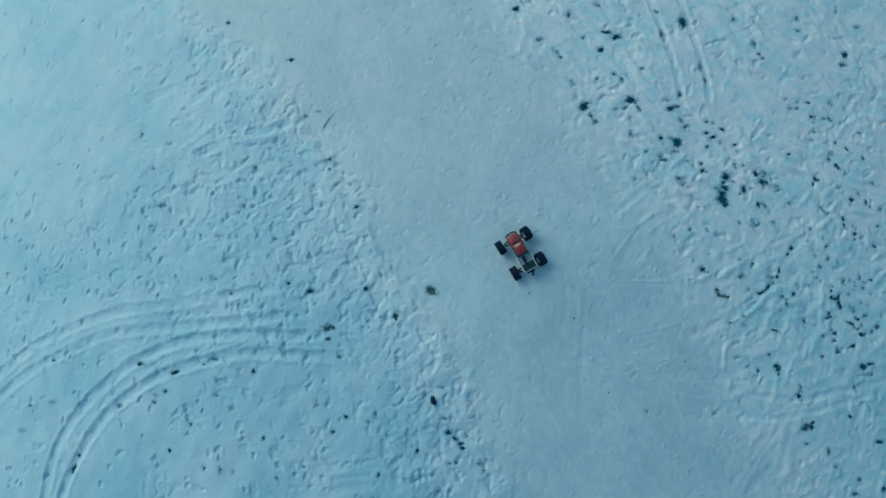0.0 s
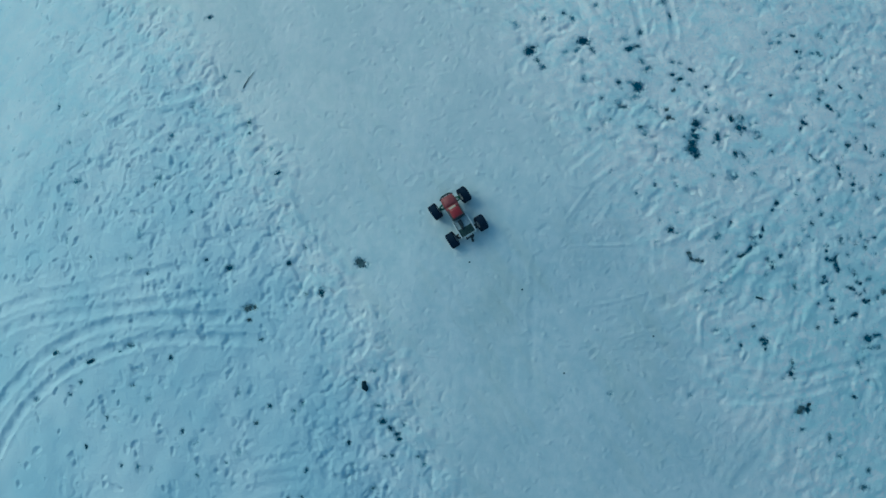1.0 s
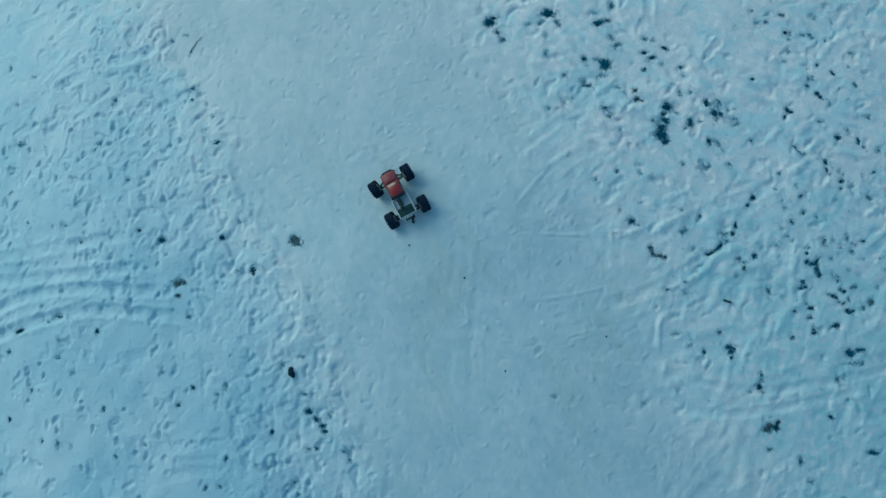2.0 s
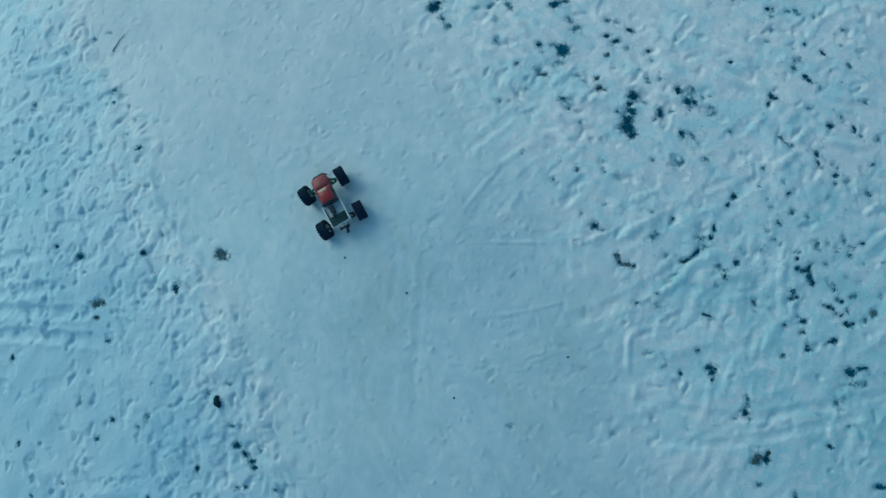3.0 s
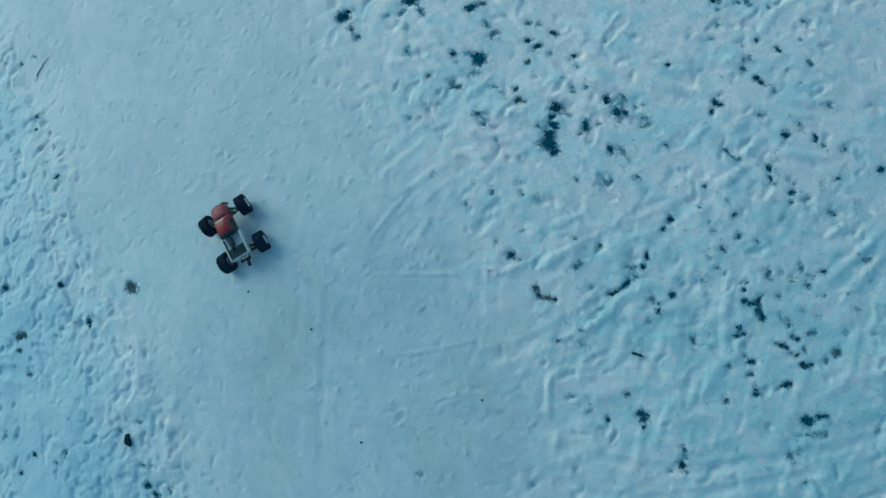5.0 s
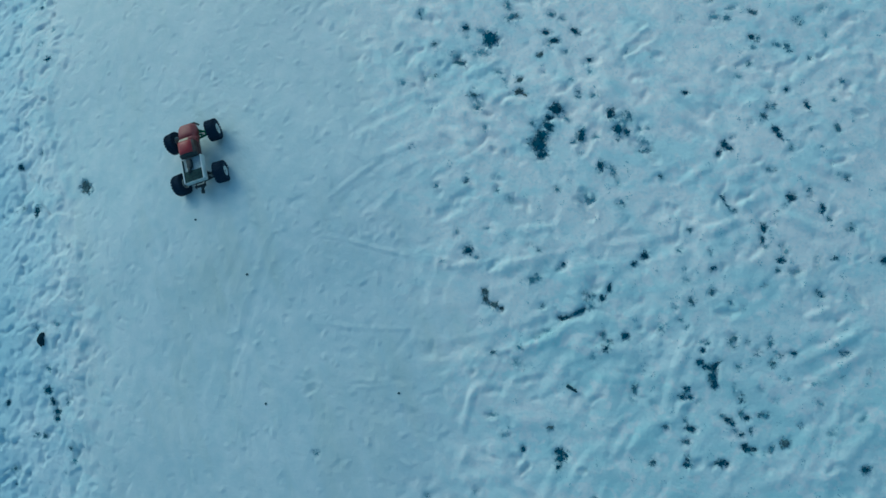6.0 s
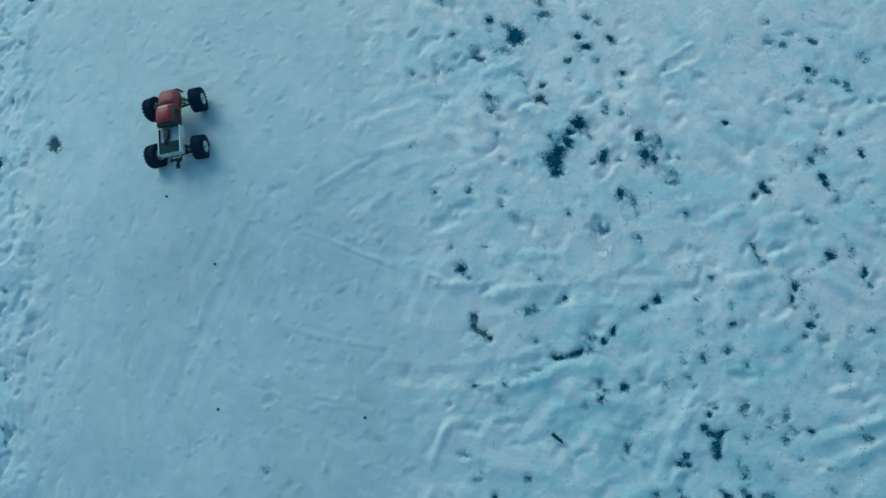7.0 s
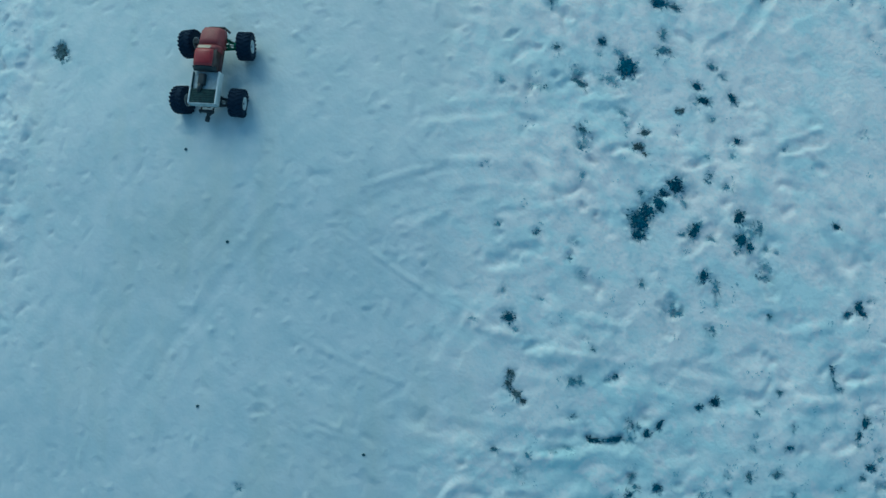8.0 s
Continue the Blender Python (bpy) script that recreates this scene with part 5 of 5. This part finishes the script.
    box(bm, -0.016, -0.088, 0.190, 0.044, 0.080, 0.032, 0.006)
    rod(bm, (-0.020, -0.122, 0.192), (-0.030, -0.176, 0.190), 0.018, 0.011, sides=12)
    part("motor_box", bm, BLACK, truck)

    # Bumpers.
    bm = bmesh.new()
    for a, z in (((-0.085, 0.270, 0.115), (-0.045, 0.300, 0.120)), ((-0.045, 0.300, 0.120), (0.045, 0.300, 0.120)), ((0.045, 0.300, 0.120), (0.085, 0.270, 0.115)),
                 ((-0.03, 0.25, 0.105), (-0.03, 0.300, 0.120)), ((0.03, 0.25, 0.105), (0.03, 0.300, 0.120))):
        rod(bm, a, z, 0.008)
    box(bm, 0, 0.292, 0.135, 0.11, 0.010, 0.022, 0.004)
    part("front_bumper", bm, BLACK, truck)
    bm = bmesh.new()
    box(bm, 0, -0.272, 0.118, 0.100, 0.018, 0.026, 0.005)
    rod(bm, (0.044, -0.276, 0.118), (0.012, -0.300, 0.110), 0.008, 0.008)
    rod(bm, (0.01, -0.26, 0.115), (0.010, -0.312, 0.105), 0.012, 0.010)
    rod(bm, (-0.042, -0.245, 0.11), (-0.042, -0.285, 0.115), 0.006)
    rod(bm, (0.042, -0.245, 0.11), (0.042, -0.285, 0.115), 0.006)
    rod(bm, (0.010, -0.306, 0.106), (0.000, -0.332, 0.094), 0.015, sides=12)
    part("rear_bumper", bm, BLACK, truck, "black rear bumper with tow hook")

    # The shell sits on posts above the chassis; the bed is a little wider than the cab.
    for ob in truck.children:
        kind = ob.name.split(".")[0]
        if kind in ("hood", "windscreen", "cab", "roof", "side_window", "rear_window", "bed_floor", "bed_side", "bed_liner", "tailgate", "bed_mat", "motor_box"):
            wide = 1.04 if kind.startswith("bed") or kind in ("tailgate", "motor_box") else 0.94
            ob.matrix_basis = Matrix.Translation((0, -0.004, 0.012)) @ Matrix.Diagonal((wide, 0.93, 1, 1))
    for x in (-0.03, 0.03):
        for y, top in ((0.20, 0.19), (-0.15, 0.18)):
            bm = bmesh.new()
            rod(bm, (x, y, 0.10), (x, y, top), 0.004, sides=8)
            part("body_post", bm, BLACK, truck)

    z = np.mean([ground_at(CAR_X + dx, CAR_Y + dy) for dx in (-0.15, 0, 0.15) for dy in (-0.15, 0, 0.15)])
    truck.matrix_basis = pose(CAR_X, CAR_Y, float(z), 0, 0, CAR_HEADING - 90)
    return truck


build_truck()


# ---- plants and litter ----
def leaf(bm, place, length, width, heading, tilt, roll):
    m = Matrix.Translation(place) @ Matrix.Rotation(heading, 4, "Z") @ Matrix.Rotation(-tilt, 4, "Y") @ Matrix.Rotation(roll, 4, "X")
    pts = [(0, 0, 0), (length * 0.45, -width / 2, 0.1 * length), (length, 0, -0.05 * length), (length * 0.45, width / 2, 0.1 * length)]
    v = [bm.verts.new(m @ Vector(p)) for p in pts]
    bm.faces.new((v[0], v[1], v[2]))
    bm.faces.new((v[0], v[2], v[3]))


def scatter(inner, outer, r, x, y, a, b, turn, cover, size, high, base):
    """Small leaves over an oval, in clots with gaps between them; the rimed stragglers past its middle go into outer."""
    c, s = math.cos(radians(turn)), math.sin(radians(turn))
    shift = Vector((r.uniform(0, 50), r.uniform(0, 50), 0))
    for k in range(max(7, int(cover * a * b / (size * size * 0.42)))):
        w, q = r.uniform(0, 2 * math.pi), min(abs(r.gauss(0, 0.44)), 0.85)
        u, v = q * math.cos(w) * a / 2, q * math.sin(w) * b / 2
        if noise.noise(Vector((u, v, 0)) * 46 + shift) < 0.16 - 0.11 * cover + 0.18 * q:
            continue
        px, py = x + u * c - v * s, y + u * s + v * c
        lift = 0.002 + high * r.random() * max(0.0, 1 - q)
        leaf(inner if q < 0.55 + 0.25 * r.random() else outer, (px - base[0], py - base[1], ground_at(px, py) + lift - base[2]), size * r.uniform(0.7, 1.6),
             size * r.uniform(0.40, 0.85), radians(turn) + r.gauss(0, 0.7) + (math.pi if k % 2 else 0), r.uniform(-0.15, 0.3), r.uniform(-0.3, 0.3))


def clod(bm, r, x, y, a, b, turn, high, base):
    """A low matted cushion of stems with a frayed rim."""
    c, s, n = math.cos(radians(turn)), math.sin(radians(turn)), 18
    off = Vector((r.uniform(0, 50), r.uniform(0, 50), 0))
    wob = [max(0.25, 0.74 + 1.05 * noise.noise(Vector((math.cos(2 * math.pi * k / n) * 1.5, math.sin(2 * math.pi * k / n) * 1.5, 0)) + off) + r.uniform(-0.16, 0.16)) for k in range(n)]
    rings = []
    for q, lift in ((1.0, -0.3), (0.70, 0.5), (0.34, 0.85)):
        ring = []
        for k in range(n):
            w = 2 * math.pi * k / n
            u, v = q * wob[k] * math.cos(w) * a / 2, q * wob[k] * math.sin(w) * b / 2
            px, py = x + u * c - v * s, y + u * s + v * c
            ring.append(bm.verts.new((px - base[0], py - base[1], ground_at(px, py) + lift * high * r.uniform(0.7, 1.3) - base[2])))
        rings.append(ring)
    mid = bm.verts.new((x - base[0], y - base[1], ground_at(x, y) + high - base[2]))
    for outer, inner in zip(rings, rings[1:]):
        for k in range(n):
            bm.faces.new((outer[k], outer[(k + 1) % n], inner[(k + 1) % n], inner[k]))
    for k in range(n):
        bm.faces.new((rings[2][k], rings[2][(k + 1) % n], mid))


def tuft(lobes, seed):
    """One tuft out of the lobes that touch: matted clods where it is dense, leaves over them, longer blades at the rim."""
    r = random.Random(seed)
    x, y = lobes[0][1], lobes[0][2]
    base = (x, y, ground_at(x, y))
    kinds = {lobe[0] for lobe in lobes}
    span = max(max(lobe[3], lobe[4]) for lobe in lobes) + 0.02 * (len(lobes) - 1)
    main = "withered" if "withered" in kinds else "dense" if "dense" in kinds else "ragged"
    label = {"withered": "withered grey-brown clump of dead grass frozen into snow",
             "dense": "large dark green tuft of grass and leaves poking through snow" if span > 0.13 else "small dense dark green grass tuft in the snow",
             "ragged": "ragged half-buried tuft of dark grass in snow" if span > 0.07 else "tiny dark sprig of grass in the snow"}[main]
    top = tagged(new("grass_tuft"), label, "grass tuft", "tufts in the snow")
    top.location = base
    stuff = {"withered": DRY, "dense": PLANT, "ragged": SHADED}[main]
    mat, leaves, blades = bmesh.new(), bmesh.new(), bmesh.new()
    for kind, lx, ly, a, b, turn in lobes:
        c, s = math.cos(radians(turn)), math.sin(radians(turn))
        size = 0.013 + 0.009 * min(1, max(a, b) / 0.2)
        if kind != "ragged":
            for k in range(1 + int(max(a, b) / 0.055)):
                u, v = r.uniform(-0.22, 0.22) * a, r.uniform(-0.22, 0.22) * b
                clod(mat, r, lx + u * c - v * s, ly + u * s + v * c, a * r.uniform(0.4, 0.65), b * r.uniform(0.45, 0.7), turn, 0.006 + 0.05 * min(a, b), base)
        scatter(leaves, blades, r, lx, ly, a * 1.25, b * 1.25, turn, {"dense": 2.4, "withered": 1.9, "ragged": 1.5}[kind], size, 0.006 + 0.08 * min(a, b), base)
        for k in range(3 + int(a * b * 900)):
            w = r.uniform(0, 2 * math.pi)
            u, v = 0.38 * math.cos(w) * a, 0.38 * math.sin(w) * b
            px, py = lx + u * c - v * s, ly + u * s + v * c
            leaf(blades, (px - x, py - y, ground_at(px, py) + 0.004 - base[2]), size * r.uniform(1.3, 2.6), size * 0.28, w + radians(turn) + r.uniform(-0.9, 0.9), r.uniform(0.0, 0.25), r.uniform(-0.3, 0.3))
    if mat.verts:
        tagged(part("root_clod", mat, stuff, top), kind="stuff")
    else:
        mat.free()
    tagged(part("foliage", leaves, stuff, top, smooth=False), kind="stuff")
    tagged(part("grass_fringe", blades, RIMED, top, smooth=False), kind="stuff")
    return top


def touching(lobes):
    """Sort the lobes into tufts: those that overlap grow from one root."""
    left, found = list(lobes), []
    while left:
        group = [left.pop(0)]
        for one in group:
            near = [q for q in left if math.hypot(q[1] - one[1], q[2] - one[2]) < 0.42 * (max(q[3:5]) + max(one[3:5]))]
            for q in near:
                left.remove(q)
            group += near
        found.append(group)
    return found


for k, group in enumerate(touching([(kind, *row) for kind, rows in (("dense", DENSE), ("withered", WITHERED), ("ragged", RAGGED)) for row in rows])):
    tuft(group, 100 + k)


def litter():
    """Thin, mostly buried grass, and grass tips and crumbs of leaf scattered on the verges."""
    r = random.Random(21)
    bm = bmesh.new()
    for x, y, a, b, turn in THIN:
        scatter(bm, bm, r, x, y, a * 1.1, b * 1.1, turn, 1.1, 0.013, 0.004, (0, 0, 0))
    for k in range(420):
        for _ in range(30):
            x, y = r.uniform(1.3, 7.6), r.uniform(-2.7, 4.8)
            thick = 1.0 if (5.2 < x < 6.8 and -1.3 < y < 1.1) else 0.35
            if x - edge_right(y) > 0.25 and r.random() < thick:
                break
        for j in range(r.randint(2, 7)):
            px, py = x + r.gauss(0, 0.010), y + r.gauss(0, 0.018)
            leaf(bm, (px, py, ground_at(px, py) + 0.002), r.uniform(0.008, 0.020), r.uniform(0.004, 0.010), r.uniform(0, 6.3), r.uniform(-0.1, 0.6), r.uniform(-0.5, 0.5))
    for k in range(260):
        y = r.uniform(-2.7, 4.5)
        x = r.uniform(-6.4, edge_left(y))
        for j in range(r.randint(2, 5)):
            px, py = x + r.gauss(0, 0.012), y + r.gauss(0, 0.012)
            leaf(bm, (px, py, ground_at(px, py) + 0.002), r.uniform(0.008, 0.02), r.uniform(0.004, 0.009), r.uniform(0, 6.3), r.uniform(-0.1, 0.6), r.uniform(-0.5, 0.5))
    return tagged(part("plant_litter", bm, RIMED, None, smooth=False), "thin buried grass tips and leaf crumbs on the snow", "plant litter", kind="stuff")


litter()


def twig(x, y, length, turn, r0=0.008):
    rr = random.Random(int(x * 100 + y * 10))
    bm = bmesh.new()
    pts = [Vector((-length / 2 + length * k / 5, rr.uniform(-0.006, 0.006), 0.006 + rr.uniform(0, 0.006))) for k in range(6)]
    for k in range(5):
        rod(bm, pts[k], pts[k + 1], r0 * (1 - 0.1 * k), r0 * (0.9 - 0.1 * k), sides=7)
    rod(bm, pts[3], pts[3] + Vector((0.02, 0.018, 0.008)), r0 * 0.4, r0 * 0.2, sides=6)
    ob = part("twig", bm, BARK)
    c, s = math.cos(radians(turn)), math.sin(radians(turn))
    za, zb = ground_at(x - c * length / 2, y - s * length / 2), ground_at(x + c * length / 2, y + s * length / 2)
    ob.matrix_basis = Matrix.Translation((x, y, (za + zb) / 2)) @ Matrix.Rotation(radians(turn), 4, "Z") @ Matrix.Rotation(-math.atan2(zb - za, length), 4, "Y")
    return tagged(ob, "thin dark bare twig lying on the snow", "twig")


twig(-1.26, 2.52, 0.24, 56, 0.0055)
twig(4.86, -0.45, 0.09, -15, 0.014)


def lump(name, x, y, a, b, h, turn, mat, label, category, seed):
    """A rough clod or stone sunk a little into the snow."""
    bm = bmesh.new()
    bmesh.ops.create_icosphere(bm, subdivisions=3, radius=1.0)
    off = Vector((seed * 3.7, seed * 1.3, 0))
    for v in bm.verts:
        v.co *= 1 + 0.45 * noise.noise(v.co * 1.7 + off) + 0.30 * noise.noise(v.co * 4.0 + off) + 0.15 * noise.noise(v.co * 9.0 + off)
        v.co.x *= a / 2
        v.co.y *= b / 2
        v.co.z *= h
    ob = part(name, bm, mat)
    ob.matrix_basis = pose(x, y, ground_at(x, y) + h * 0.25, 0, 0, turn)
    return tagged(ob, label, category)


lump("stone", 0.16, -1.31, 0.065, 0.11, 0.03, 20, STONE, "small dark wet stone at the edge of the lane", "stone", 1)
lump("pebble", 1.44, 0.09, 0.022, 0.017, 0.007, 0, GRIT, "small dark pebble on the packed snow", "pebble", 3)
lump("pebble", 2.04, -0.25, 0.022, 0.017, 0.007, 40, GRIT, "small dark pebble on the packed snow", "pebble", 4)
lump("pebble", 2.49, -1.24, 0.022, 0.017, 0.007, 80, GRIT, "small dark pebble on the packed snow", "pebble", 5)
lump("pebble", 3.56, -0.85, 0.022, 0.017, 0.007, 10, GRIT, "small dark pebble on the packed snow", "pebble", 6)
